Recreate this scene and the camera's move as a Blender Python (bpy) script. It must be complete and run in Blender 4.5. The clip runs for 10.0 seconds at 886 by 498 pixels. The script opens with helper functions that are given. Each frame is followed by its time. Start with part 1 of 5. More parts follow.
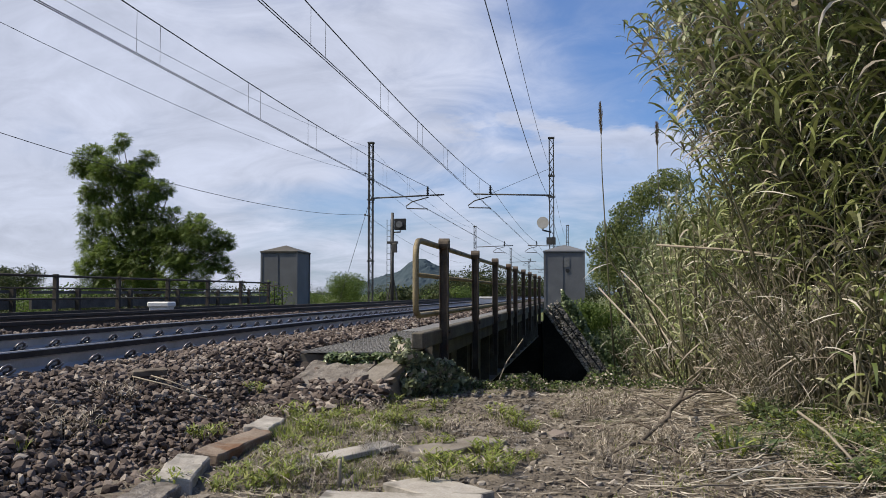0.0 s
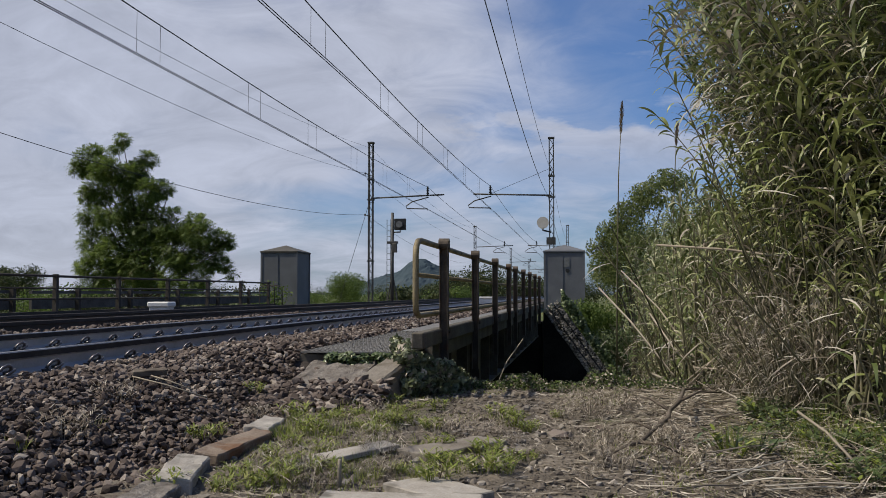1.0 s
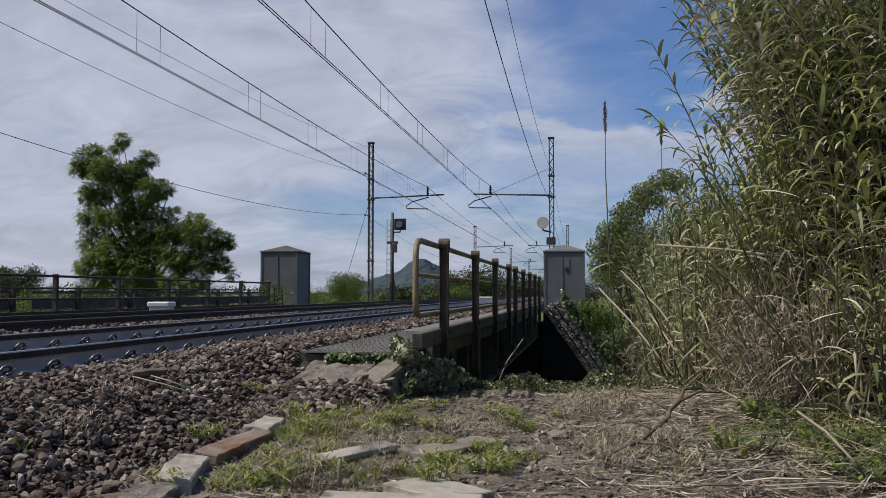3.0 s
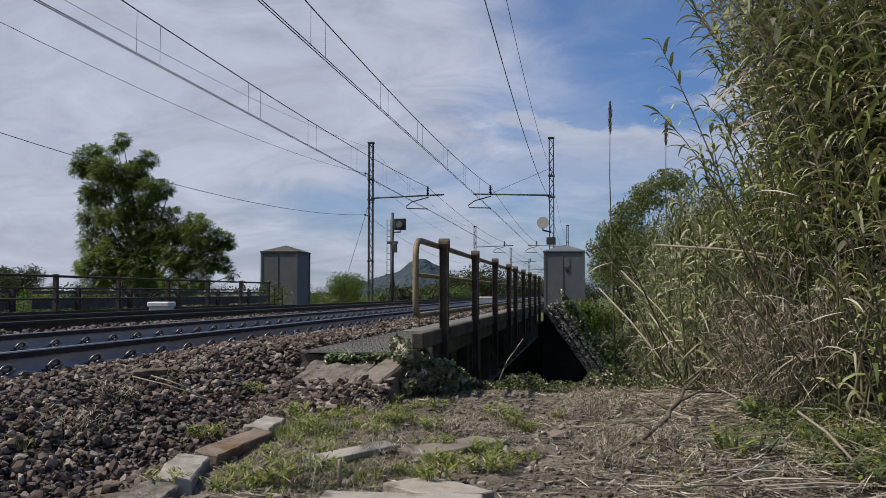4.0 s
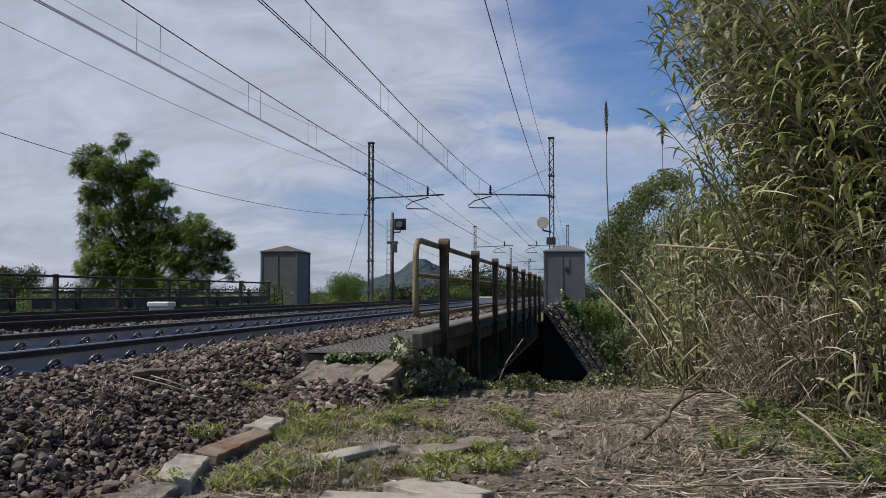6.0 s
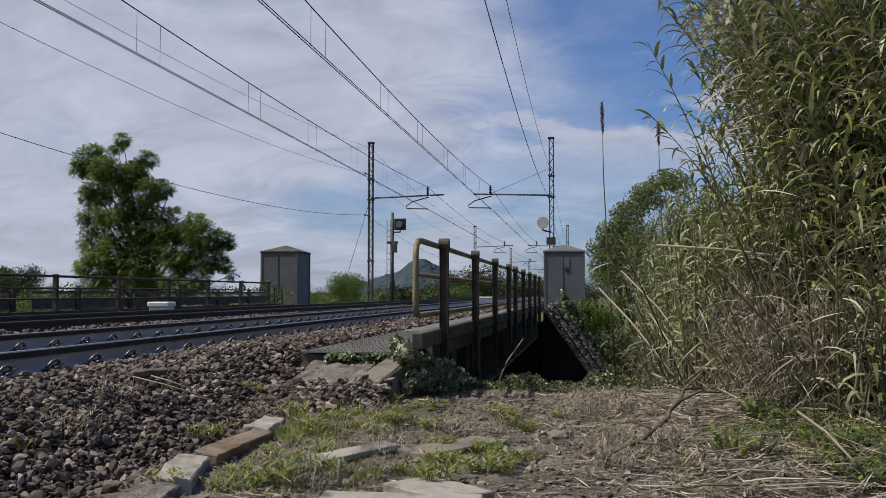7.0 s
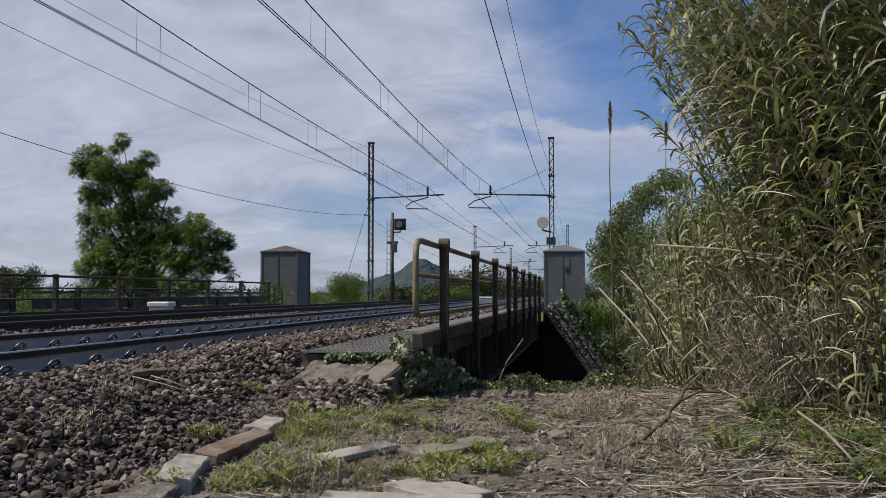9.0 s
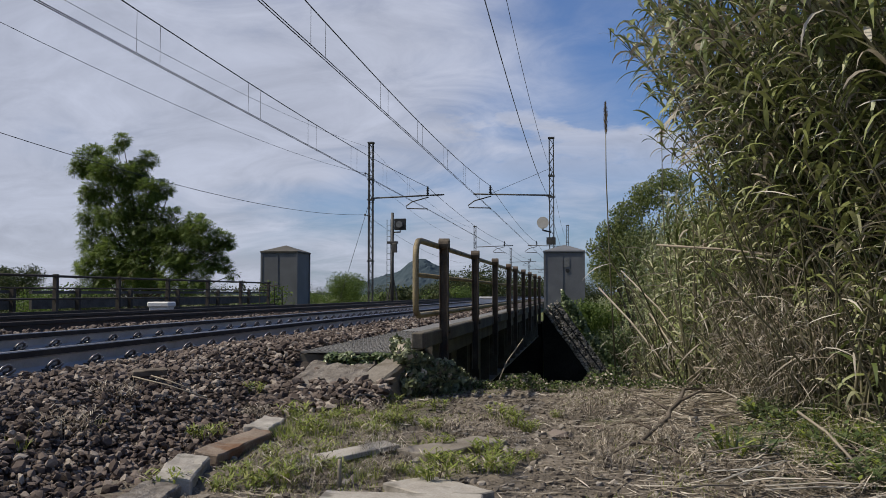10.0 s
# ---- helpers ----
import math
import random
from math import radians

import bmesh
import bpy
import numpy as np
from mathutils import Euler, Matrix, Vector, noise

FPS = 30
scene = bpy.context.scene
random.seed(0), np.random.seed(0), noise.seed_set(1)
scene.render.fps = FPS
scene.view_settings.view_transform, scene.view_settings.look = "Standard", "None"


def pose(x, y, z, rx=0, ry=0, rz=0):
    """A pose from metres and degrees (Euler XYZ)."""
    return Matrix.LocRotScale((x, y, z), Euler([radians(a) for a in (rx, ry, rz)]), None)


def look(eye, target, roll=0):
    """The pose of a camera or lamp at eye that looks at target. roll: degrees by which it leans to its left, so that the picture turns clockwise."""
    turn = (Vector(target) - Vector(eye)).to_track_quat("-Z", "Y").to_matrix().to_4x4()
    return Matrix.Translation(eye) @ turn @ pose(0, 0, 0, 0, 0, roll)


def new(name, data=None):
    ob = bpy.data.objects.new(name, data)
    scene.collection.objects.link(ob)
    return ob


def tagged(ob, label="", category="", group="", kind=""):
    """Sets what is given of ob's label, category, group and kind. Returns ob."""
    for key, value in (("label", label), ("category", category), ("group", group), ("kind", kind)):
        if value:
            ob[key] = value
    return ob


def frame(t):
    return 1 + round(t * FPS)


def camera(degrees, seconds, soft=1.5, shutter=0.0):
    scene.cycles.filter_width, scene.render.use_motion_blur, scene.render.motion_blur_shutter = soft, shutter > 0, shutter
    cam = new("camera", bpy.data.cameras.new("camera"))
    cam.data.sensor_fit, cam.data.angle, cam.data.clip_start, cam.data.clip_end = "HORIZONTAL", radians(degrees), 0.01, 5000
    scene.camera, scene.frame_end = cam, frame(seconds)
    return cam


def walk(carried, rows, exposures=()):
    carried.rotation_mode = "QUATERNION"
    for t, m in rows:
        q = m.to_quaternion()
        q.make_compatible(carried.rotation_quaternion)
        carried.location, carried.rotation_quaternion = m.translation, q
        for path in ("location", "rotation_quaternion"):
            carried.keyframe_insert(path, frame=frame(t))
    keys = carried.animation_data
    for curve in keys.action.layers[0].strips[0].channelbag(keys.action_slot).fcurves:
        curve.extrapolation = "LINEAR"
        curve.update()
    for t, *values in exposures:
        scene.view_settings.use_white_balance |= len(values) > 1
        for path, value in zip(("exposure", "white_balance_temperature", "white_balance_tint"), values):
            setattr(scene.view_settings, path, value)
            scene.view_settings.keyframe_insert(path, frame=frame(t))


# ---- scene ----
cam = camera(52.5, 10.0, soft=0.65)
EYE = (0.0, 0.0, 0.436)
AIM = (-math.sin(radians(8.89)) * math.cos(radians(2.81)), math.cos(radians(8.89)) * math.cos(radians(2.81)), 0.436 + math.sin(radians(2.81)))
walk(cam, [(0.0, look(EYE, AIM)), (10.0, look(EYE, AIM))],
     exposures=[(0.0, 0.36), (0.3, 0.22), (0.7, 0.0), (5.0, 0.0), (10.0, 0.0)])

# ---- world and sun ----
SUN_EL, SUN_AZ = radians(54), radians(-105)      # azimuth from +Y, negative towards -X
world = bpy.data.worlds.new("sky")
scene.world = world
world.use_nodes = True


def build_world():
    nt = world.node_tree
    nt.nodes.clear()
    N, L = nt.nodes.new, nt.links.new
    out = N("ShaderNodeOutputWorld")
    sky = N("ShaderNodeTexSky")
    sky.sky_type, sky.sun_disc = "NISHITA", False
    sky.sun_elevation, sky.sun_rotation = SUN_EL, SUN_AZ
    sky.air_density, sky.dust_density, sky.ozone_density = 1.0, 1.0, 3.5
    clear = N("ShaderNodeBackground")
    clear.inputs[1].default_value = 0.105
    tint = N("ShaderNodeMix")
    tint.data_type, tint.blend_type = "RGBA", "MULTIPLY"
    tint.inputs[0].default_value, tint.inputs[7].default_value = 1.0, (0.49, 0.69, 0.98, 1)
    L(sky.outputs[0], tint.inputs[6])
    L(tint.outputs[2], clear.inputs[0])
    cloud = N("ShaderNodeBackground")
    tc = N("ShaderNodeTexCoord")
    sep = N("ShaderNodeSeparateXYZ")
    L(tc.outputs["Generated"], sep.inputs[0])

    def m(op, a, b=None, c=None, clamp=False):
        n = N("ShaderNodeMath")
        n.operation, n.use_clamp = op, clamp
        for i, v in enumerate((a, b, c)):
            if v is None:
                continue
            if isinstance(v, (int, float)):
                n.inputs[i].default_value = v
            else:
                L(v, n.inputs[i])
        return n.outputs[0]
    h = m("ADD", m("MAXIMUM", sep.outputs[2], 0.0), 0.30)
    u, v = m("DIVIDE", sep.outputs[0], h), m("DIVIDE", sep.outputs[1], h)
    comb = N("ShaderNodeCombineXYZ")
    L(u, comb.inputs[0]), L(v, comb.inputs[1])
    turn = N("ShaderNodeMapping")
    turn.inputs["Rotation"].default_value = (0, 0, radians(28))
    turn.inputs["Scale"].default_value = (1.0, 1.3, 1.0)
    turn.inputs["Location"].default_value = (3.1, 1.7, 0.0)
    L(comb.outputs[0], turn.inputs[0])
    big = N("ShaderNodeTexNoise")
    big.inputs["Scale"].default_value, big.inputs["Detail"].default_value = 0.9, 9.0
    big.inputs["Roughness"].default_value, big.inputs["Distortion"].default_value = 0.52, 0.25
    L(turn.outputs[0], big.inputs["Vector"])
    fine = N("ShaderNodeTexNoise")
    fine.inputs["Scale"].default_value, fine.inputs["Detail"].default_value = 3.4, 8.0
    fine.inputs["Roughness"].default_value, fine.inputs["Distortion"].default_value = 0.62, 0.9
    L(turn.outputs[0], fine.inputs["Vector"])
    dens = m("MULTIPLY_ADD", fine.outputs[0], 0.28, m("ADD", big.outputs[0], 0.03))
    # thinner cloud to the right of the line, haze towards the horizon
    side = m("MULTIPLY", m("ADD", sep.outputs[0], 0.16), -0.62)
    low = m("MULTIPLY", m("SUBTRACT", 0.30, sep.outputs[2], clamp=True), 0.35)
    dens = m("ADD", m("ADD", dens, side), low)
    mask = N("ShaderNodeMapRange")
    mask.interpolation_type = "SMOOTHSTEP"
    mask.inputs[1].default_value, mask.inputs[2].default_value = 0.50, 0.90
    mask.inputs[3].default_value, mask.inputs[4].default_value = 0.06, 0.93
    L(dens, mask.inputs[0])
    shade = N("ShaderNodeMapRange")
    shade.inputs[1].default_value, shade.inputs[2].default_value = 0.35, 0.7
    shade.inputs[3].default_value, shade.inputs[4].default_value = 0.53, 0.71
    L(fine.outputs[0], shade.inputs[0])
    cloud.inputs[0].default_value = (0.78, 0.83, 1.0, 1)
    L(shade.outputs[0], cloud.inputs[1])
    mix = N("ShaderNodeMixShader")
    # rows of small fair-weather heaps low over the horizon
    flat = N("ShaderNodeMapping")
    flat.inputs["Scale"].default_value = (4.2, 4.2, 13.0)
    flat.inputs["Location"].default_value = (0.35, 0.0, 0.45)
    L(tc.outputs["Generated"], flat.inputs[0])
    heap = N("ShaderNodeTexNoise")
    heap.inputs["Scale"].default_value, heap.inputs["Detail"].default_value, heap.inputs["Roughness"].default_value = 1.0, 8.0, 0.58
    L(flat.outputs[0], heap.inputs["Vector"])
    puff = N("ShaderNodeMapRange")
    puff.interpolation_type = "SMOOTHSTEP"
    puff.inputs[1].default_value, puff.inputs[2].default_value = 0.45, 0.58
    puff.inputs[3].default_value, puff.inputs[4].default_value = 0.0, 0.92
    L(heap.outputs[0], puff.inputs[0])
    band = m("SUBTRACT", 1.0, m("MULTIPLY", m("ABSOLUTE", m("SUBTRACT", sep.outputs[2], 0.18)), 8.5), clamp=True)
    cover = m("MAXIMUM", mask.outputs[0], m("MULTIPLY", puff.outputs[0], band))
    L(cover, mix.inputs[0]), L(clear.outputs[0], mix.inputs[1]), L(cloud.outputs[0], mix.inputs[2])
    L(mix.outputs[0], out.inputs[0])


build_world()
sun = new("sun", bpy.data.lights.new("sun", "SUN"))
sun.data.energy, sun.data.angle, sun.data.color = 4.1, radians(0.6), (1.0, 0.91, 0.76)
SUN_DIR = Vector((math.sin(SUN_AZ) * math.cos(SUN_EL), math.cos(SUN_AZ) * math.cos(SUN_EL), math.sin(SUN_EL)))
sun.matrix_world = look(SUN_DIR * 50, (0, 0, 0))


# ---- materials ----
def stuff_mat(name, colors, rough=0.8, metal=0.0, scale=6.0, fine=60.0, bump=0.3, bump_dist=0.01, island=False, leaf=0.0, spec=0.4,
              stain=None, per_object=False, coords="Object"):
    """colors: stops of a ramp over mixed noise; island: each loose piece takes its own stop; leaf: share of light let through."""
    mat = bpy.data.materials.new(name)
    mat.use_nodes = True
    nt = mat.node_tree
    nt.nodes.clear()
    N, L = nt.nodes.new, nt.links.new
    out, bsdf = N("ShaderNodeOutputMaterial"), N("ShaderNodeBsdfPrincipled")
    tc = N("ShaderNodeTexCoord")
    src = N("ShaderNodeNewGeometry").outputs["Position"] if coords == "World" else tc.outputs[coords]
    a, b = N("ShaderNodeTexNoise"), N("ShaderNodeTexNoise")
    for n, s, d in ((a, scale, 4.0), (b, fine, 5.0)):
        n.inputs["Scale"].default_value, n.inputs["Detail"].default_value = s, d
        n.inputs["Roughness"].default_value = 0.6
        L(src, n.inputs["Vector"])
    mixn = N("ShaderNodeMix")
    mixn.inputs[0].default_value = 0.45
    L(a.outputs[0], mixn.inputs[2]), L(b.outputs[0], mixn.inputs[3])
    fac = mixn.outputs[0]
    if island or per_object:
        if island:
            rnd = N("ShaderNodeNewGeometry").outputs["Random Per Island"]
        else:
            rnd = N("ShaderNodeObjectInfo").outputs["Random"]
        mm = N("ShaderNodeMix")
        mm.inputs[0].default_value = 0.62
        L(fac, mm.inputs[2]), L(rnd, mm.inputs[3])
        fac = mm.outputs[0]
    rng = N("ShaderNodeMapRange")
    rng.inputs[1].default_value, rng.inputs[2].default_value = (0.18, 0.82) if (island or per_object) else (0.32, 0.68)
    L(fac, rng.inputs[0])
    ramp = N("ShaderNodeValToRGB")
    e = ramp.color_ramp.elements
    while len(e) < len(colors):
        e.new(0.5)
    for i, c in enumerate(colors):
        e[i].position = i / (len(colors) - 1)
        e[i].color = (*c, 1)
    L(rng.outputs[0], ramp.inputs[0])
    col = ramp.outputs[0]
    if stain:
        st, sr, sm = N("ShaderNodeTexNoise"), N("ShaderNodeMapRange"), N("ShaderNodeMix")
        st.inputs["Scale"].default_value, st.inputs["Detail"].default_value = stain[1], 6.0
        L(src, st.inputs["Vector"])
        sr.inputs[1].default_value, sr.inputs[2].default_value = stain[2], stain[2] + 0.12
        L(st.outputs[0], sr.inputs[0])
        sm.data_type = "RGBA"
        L(sr.outputs[0], sm.inputs[0]), L(col, sm.inputs[6])
        sm.inputs[7].default_value = (*stain[0], 1)
        col = sm.outputs[2]
    L(col, bsdf.inputs["Base Color"])
    bsdf.inputs["Roughness"].default_value, bsdf.inputs["Metallic"].default_value = rough, metal
    bsdf.inputs["Specular IOR Level"].default_value = spec
    rr = N("ShaderNodeMapRange")
    rr.inputs[3].default_value, rr.inputs[4].default_value = max(rough - 0.12, 0.05), min(rough + 0.12, 1.0)
    L(b.outputs[0], rr.inputs[0]), L(rr.outputs[0], bsdf.inputs["Roughness"])
    if bump > 0:
        bp = N("ShaderNodeBump")
        bp.inputs["Strength"].default_value, bp.inputs["Distance"].default_value = bump, bump_dist
        L(mixn.outputs[0], bp.inputs["Height"]), L(bp.outputs[0], bsdf.inputs["Normal"])
    if leaf > 0:
        tr, ms = N("ShaderNodeBsdfTranslucent"), N("ShaderNodeMixShader")
        L(col, tr.inputs[0])
        ms.inputs[0].default_value = leaf
        L(bsdf.outputs[0], ms.inputs[1]), L(tr.outputs[0], ms.inputs[2]), L(ms.outputs[0], out.inputs[0])
    else:
        L(bsdf.outputs[0], out.inputs[0])
    return mat


M = {}
M["earth"] = stuff_mat("dry_earth", [(0.055, 0.045, 0.034), (0.135, 0.113, 0.088), (0.26, 0.226, 0.186)], 0.95, scale=2.6, fine=46, bump=1.0, bump_dist=0.03,
                       stain=((0.10, 0.11, 0.045), 1.1, 0.56), coords="World")
M["field"] = stuff_mat("field_grass", [(0.06, 0.08, 0.025), (0.10, 0.12, 0.04), (0.16, 0.15, 0.06)], 0.95, scale=0.15, fine=3.0, bump=0.6, bump_dist=0.1, coords="World")
M["bed"] = stuff_mat("ballast_bed", [(0.02, 0.016, 0.014), (0.045, 0.036, 0.032), (0.08, 0.066, 0.058)], 0.95, scale=9, fine=34, bump=1.0, bump_dist=0.03, coords="World")
STONE = [(0.032, 0.023, 0.019), (0.077, 0.056, 0.046), (0.118, 0.090, 0.075), (0.166, 0.132, 0.112), (0.34, 0.295, 0.25)]
M["stone"] = stuff_mat("ballast_stone", STONE, 0.9, scale=18, fine=120,
                       bump=0.5, bump_dist=0.006, island=True, coords="World")
M["stone_one"] = stuff_mat("ballast_piece", STONE, 0.9, scale=18, fine=120,
                           bump=0.5, bump_dist=0.006, per_object=True)
M["pebble"] = stuff_mat("pebble", [(0.07, 0.057, 0.045), (0.12, 0.10, 0.08), (0.19, 0.165, 0.135), (0.34, 0.305, 0.26)], 0.9, scale=15, fine=90, island=True, coords="World")
M["concrete"] = stuff_mat("old_concrete", [(0.13, 0.112, 0.092), (0.21, 0.185, 0.155), (0.31, 0.285, 0.25)], 0.92, scale=4, fine=80, bump=0.9, bump_dist=0.012,
                          stain=((0.10, 0.085, 0.06), 3.2, 0.55), coords="World")
M["rough_concrete"] = stuff_mat("exposed_aggregate_concrete", [(0.10, 0.086, 0.074), (0.18, 0.16, 0.14), (0.30, 0.275, 0.25)], 0.95, scale=7, fine=55, bump=1.0, bump_dist=0.03,
                                stain=((0.085, 0.07, 0.055), 4.0, 0.54), coords="World")
M["stained_kerb"] = stuff_mat("rust_stained_kerb", [(0.12, 0.085, 0.06), (0.21, 0.16, 0.12), (0.30, 0.25, 0.20)], 0.92, scale=5, fine=60, bump=0.9, bump_dist=0.012,
                              stain=((0.16, 0.085, 0.045), 4.0, 0.52), coords="World")
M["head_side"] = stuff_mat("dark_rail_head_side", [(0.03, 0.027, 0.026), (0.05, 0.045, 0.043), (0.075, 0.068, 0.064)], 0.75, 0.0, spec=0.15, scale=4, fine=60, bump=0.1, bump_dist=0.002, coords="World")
M["pale_stone"] = stuff_mat("pale_broken_concrete", [(0.23, 0.205, 0.175), (0.33, 0.305, 0.27), (0.43, 0.405, 0.37)], 0.9, scale=5, fine=90, bump=0.8, bump_dist=0.008,
                            stain=((0.17, 0.155, 0.13), 6.0, 0.56), coords="World")
M["girder"] = stuff_mat("stained_girder", [(0.05, 0.044, 0.035), (0.10, 0.089, 0.072), (0.17, 0.153, 0.126)], 0.85, scale=2, fine=40, bump=0.4,
                        stain=((0.05, 0.04, 0.03), 1.6, 0.55), coords="World")
# near-black albedo: the shade under the bridge is put into this masonry's colour
M["dark_wall"] = stuff_mat("shade_dark_masonry", [(0.008, 0.0075, 0.007), (0.016, 0.015, 0.013), (0.03, 0.027, 0.024)], 0.98, spec=0.05, scale=1.5, fine=20, bump=0.4, coords="World")
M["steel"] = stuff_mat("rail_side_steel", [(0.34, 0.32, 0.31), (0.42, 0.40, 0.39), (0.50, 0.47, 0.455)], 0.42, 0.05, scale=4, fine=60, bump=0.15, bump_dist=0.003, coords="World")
M["rail_rust"] = stuff_mat("rusty_rail_side", [(0.03, 0.024, 0.02), (0.05, 0.04, 0.034), (0.08, 0.06, 0.048)], 0.7, 0.1, scale=4, fine=60, bump=0.2, bump_dist=0.003, coords="World")
M["head"] = stuff_mat("worn_rail_head", [(0.12, 0.12, 0.125), (0.19, 0.19, 0.195), (0.26, 0.26, 0.265)], 0.42, 0.8, scale=3, fine=90, bump=0.05, bump_dist=0.002, coords="World")
M["clip"] = stuff_mat("clip_steel", [(0.06, 0.058, 0.06), (0.14, 0.13, 0.13), (0.25, 0.24, 0.24)], 0.35, 0.7, scale=30, fine=90, bump=0.1, bump_dist=0.002)
M["rust"] = stuff_mat("rusty_paint", [(0.045, 0.035, 0.028), (0.085, 0.066, 0.05), (0.14, 0.115, 0.085)], 0.75, 0.1, scale=6, fine=60, bump=0.3, bump_dist=0.004,
                      stain=((0.11, 0.055, 0.03), 5.0, 0.56), coords="World")
M["tube"] = stuff_mat("worn_ochre_tube", [(0.15, 0.115, 0.06), (0.26, 0.21, 0.12), (0.36, 0.31, 0.21)], 0.6, 0.1, scale=5, fine=70, bump=0.2, bump_dist=0.003,
                      stain=((0.08, 0.05, 0.03), 7.0, 0.58), coords="World")
M["fence"] = stuff_mat("weathered_fence", [(0.025, 0.02, 0.016), (0.05, 0.041, 0.032), (0.085, 0.072, 0.058)], 0.8, scale=3, fine=30, bump=0.3, coords="World")
M["board"] = stuff_mat("grey_weathered_board", [(0.055, 0.05, 0.044), (0.095, 0.088, 0.078), (0.15, 0.14, 0.125)], 0.85, scale=3, fine=30, bump=0.3, coords="World")
M["mast"] = stuff_mat("galvanised_mast", [(0.035, 0.034, 0.032), (0.065, 0.063, 0.058), (0.11, 0.105, 0.095)], 0.65, 0.2, scale=2, fine=30, bump=0.0, coords="World")
M["wire"] = stuff_mat("dark_wire", [(0.035, 0.035, 0.037), (0.05, 0.05, 0.05)], 0.6, 0.4, scale=2, fine=20, bump=0.0, coords="World")
M["black"] = stuff_mat("black_enamel", [(0.012, 0.012, 0.012), (0.03, 0.03, 0.03)], 0.5, scale=3, fine=30, bump=0.0)
M["cabin"] = stuff_mat("grey_cabin_panel", [(0.095, 0.10, 0.108), (0.125, 0.13, 0.14), (0.16, 0.166, 0.177)], 0.7, scale=1.2, fine=25, bump=0.2, bump_dist=0.004)
M["cabin_trim"] = stuff_mat("cabin_roof_sheet", [(0.045, 0.042, 0.036), (0.075, 0.07, 0.06), (0.11, 0.10, 0.088)], 0.75, scale=2, fine=30, bump=0.2)
M["white"] = stuff_mat("chalky_white", [(0.55, 0.54, 0.51), (0.68, 0.67, 0.64), (0.78, 0.77, 0.75)], 0.7, scale=3, fine=40, bump=0.1)
M["plate"] = stuff_mat("tread_plate", [(0.11, 0.105, 0.10), (0.17, 0.165, 0.155), (0.24, 0.23, 0.215)], 0.7, 0.2, scale=3, fine=60, bump=0.3, bump_dist=0.004, coords="World")
M["reed_leaf"] = stuff_mat("reed_leaf", [(0.055, 0.08, 0.024), (0.14, 0.18, 0.054), (0.245, 0.27, 0.10), (0.47, 0.46, 0.31)], 0.44, scale=3, fine=40, bump=0.0, island=True, leaf=0.2, spec=0.5, coords="World")
M["reed_dry"] = stuff_mat("dry_reed_leaf", [(0.13, 0.11, 0.085), (0.25, 0.215, 0.17), (0.39, 0.35, 0.285), (0.62, 0.585, 0.51)], 0.7, scale=3, fine=40, bump=0.0, island=True, leaf=0.25, coords="World")
M["culm"] = stuff_mat("reed_culm", [(0.06, 0.06, 0.03), (0.11, 0.10, 0.055), (0.22, 0.20, 0.13)], 0.6, scale=2, fine=30, bump=0.0, island=True, coords="World")
M["plume"] = stuff_mat("reed_plume", [(0.13, 0.10, 0.075), (0.22, 0.175, 0.13), (0.30, 0.25, 0.19)], 0.9, scale=8, fine=60, bump=0.0, island=True, leaf=0.3)
M["grass"] = stuff_mat("fresh_grass", [(0.10, 0.135, 0.02), (0.18, 0.23, 0.036), (0.26, 0.305, 0.065), (0.34, 0.335, 0.13)], 0.6, scale=3, fine=40, bump=0.0, island=True, leaf=0.3, coords="World")
M["straw"] = stuff_mat("dead_straw", [(0.06, 0.047, 0.033), (0.13, 0.106, 0.076), (0.24, 0.205, 0.155), (0.36, 0.315, 0.25), (0.56, 0.51, 0.43)], 0.85, scale=3, fine=40, bump=0.0, island=True, coords="World")
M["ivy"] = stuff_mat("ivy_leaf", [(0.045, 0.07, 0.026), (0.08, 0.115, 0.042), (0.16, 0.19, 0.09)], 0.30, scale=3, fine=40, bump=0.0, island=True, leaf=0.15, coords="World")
# brighter copy of ivy_leaf with the mound's sunlight put into its colour
M["ivy_lit"] = stuff_mat("sunlit_ivy_leaf", [(0.06, 0.08, 0.035), (0.145, 0.17, 0.075), (0.32, 0.33, 0.19)], 0.42, scale=3, fine=40, bump=0.0, island=True, leaf=0.15, spec=0.6, coords="World")
M["tree_leaf"] = stuff_mat("tree_leaf", [(0.06, 0.10, 0.022), (0.14, 0.20, 0.045), (0.24, 0.30, 0.085)], 0.48, scale=1, fine=10, bump=0.0, island=True, leaf=0.42, coords="World")
M["far_leaf"] = stuff_mat("hedge_leaf", [(0.025, 0.04, 0.015), (0.05, 0.068, 0.022), (0.10, 0.115, 0.04)], 0.7, scale=0.5, fine=4, bump=0.0, island=True, leaf=0.25, coords="World")
M["bush_leaf"] = stuff_mat("bush_leaf", [(0.05, 0.085, 0.016), (0.10, 0.155, 0.03), (0.17, 0.23, 0.05)], 0.6, scale=0.5, fine=4, bump=0.0, island=True, leaf=0.35, coords="World")
M["hedge_olive"] = stuff_mat("olive_hedge_leaf", [(0.07, 0.10, 0.03), (0.155, 0.192, 0.055), (0.27, 0.295, 0.11)], 0.6, scale=0.8, fine=6, bump=0.0, island=True, leaf=0.4, coords="World")
M["bark"] = stuff_mat("bark", [(0.05, 0.04, 0.03), (0.10, 0.08, 0.06), (0.17, 0.14, 0.11)], 0.9, scale=3, fine=20, bump=0.6, bump_dist=0.02)
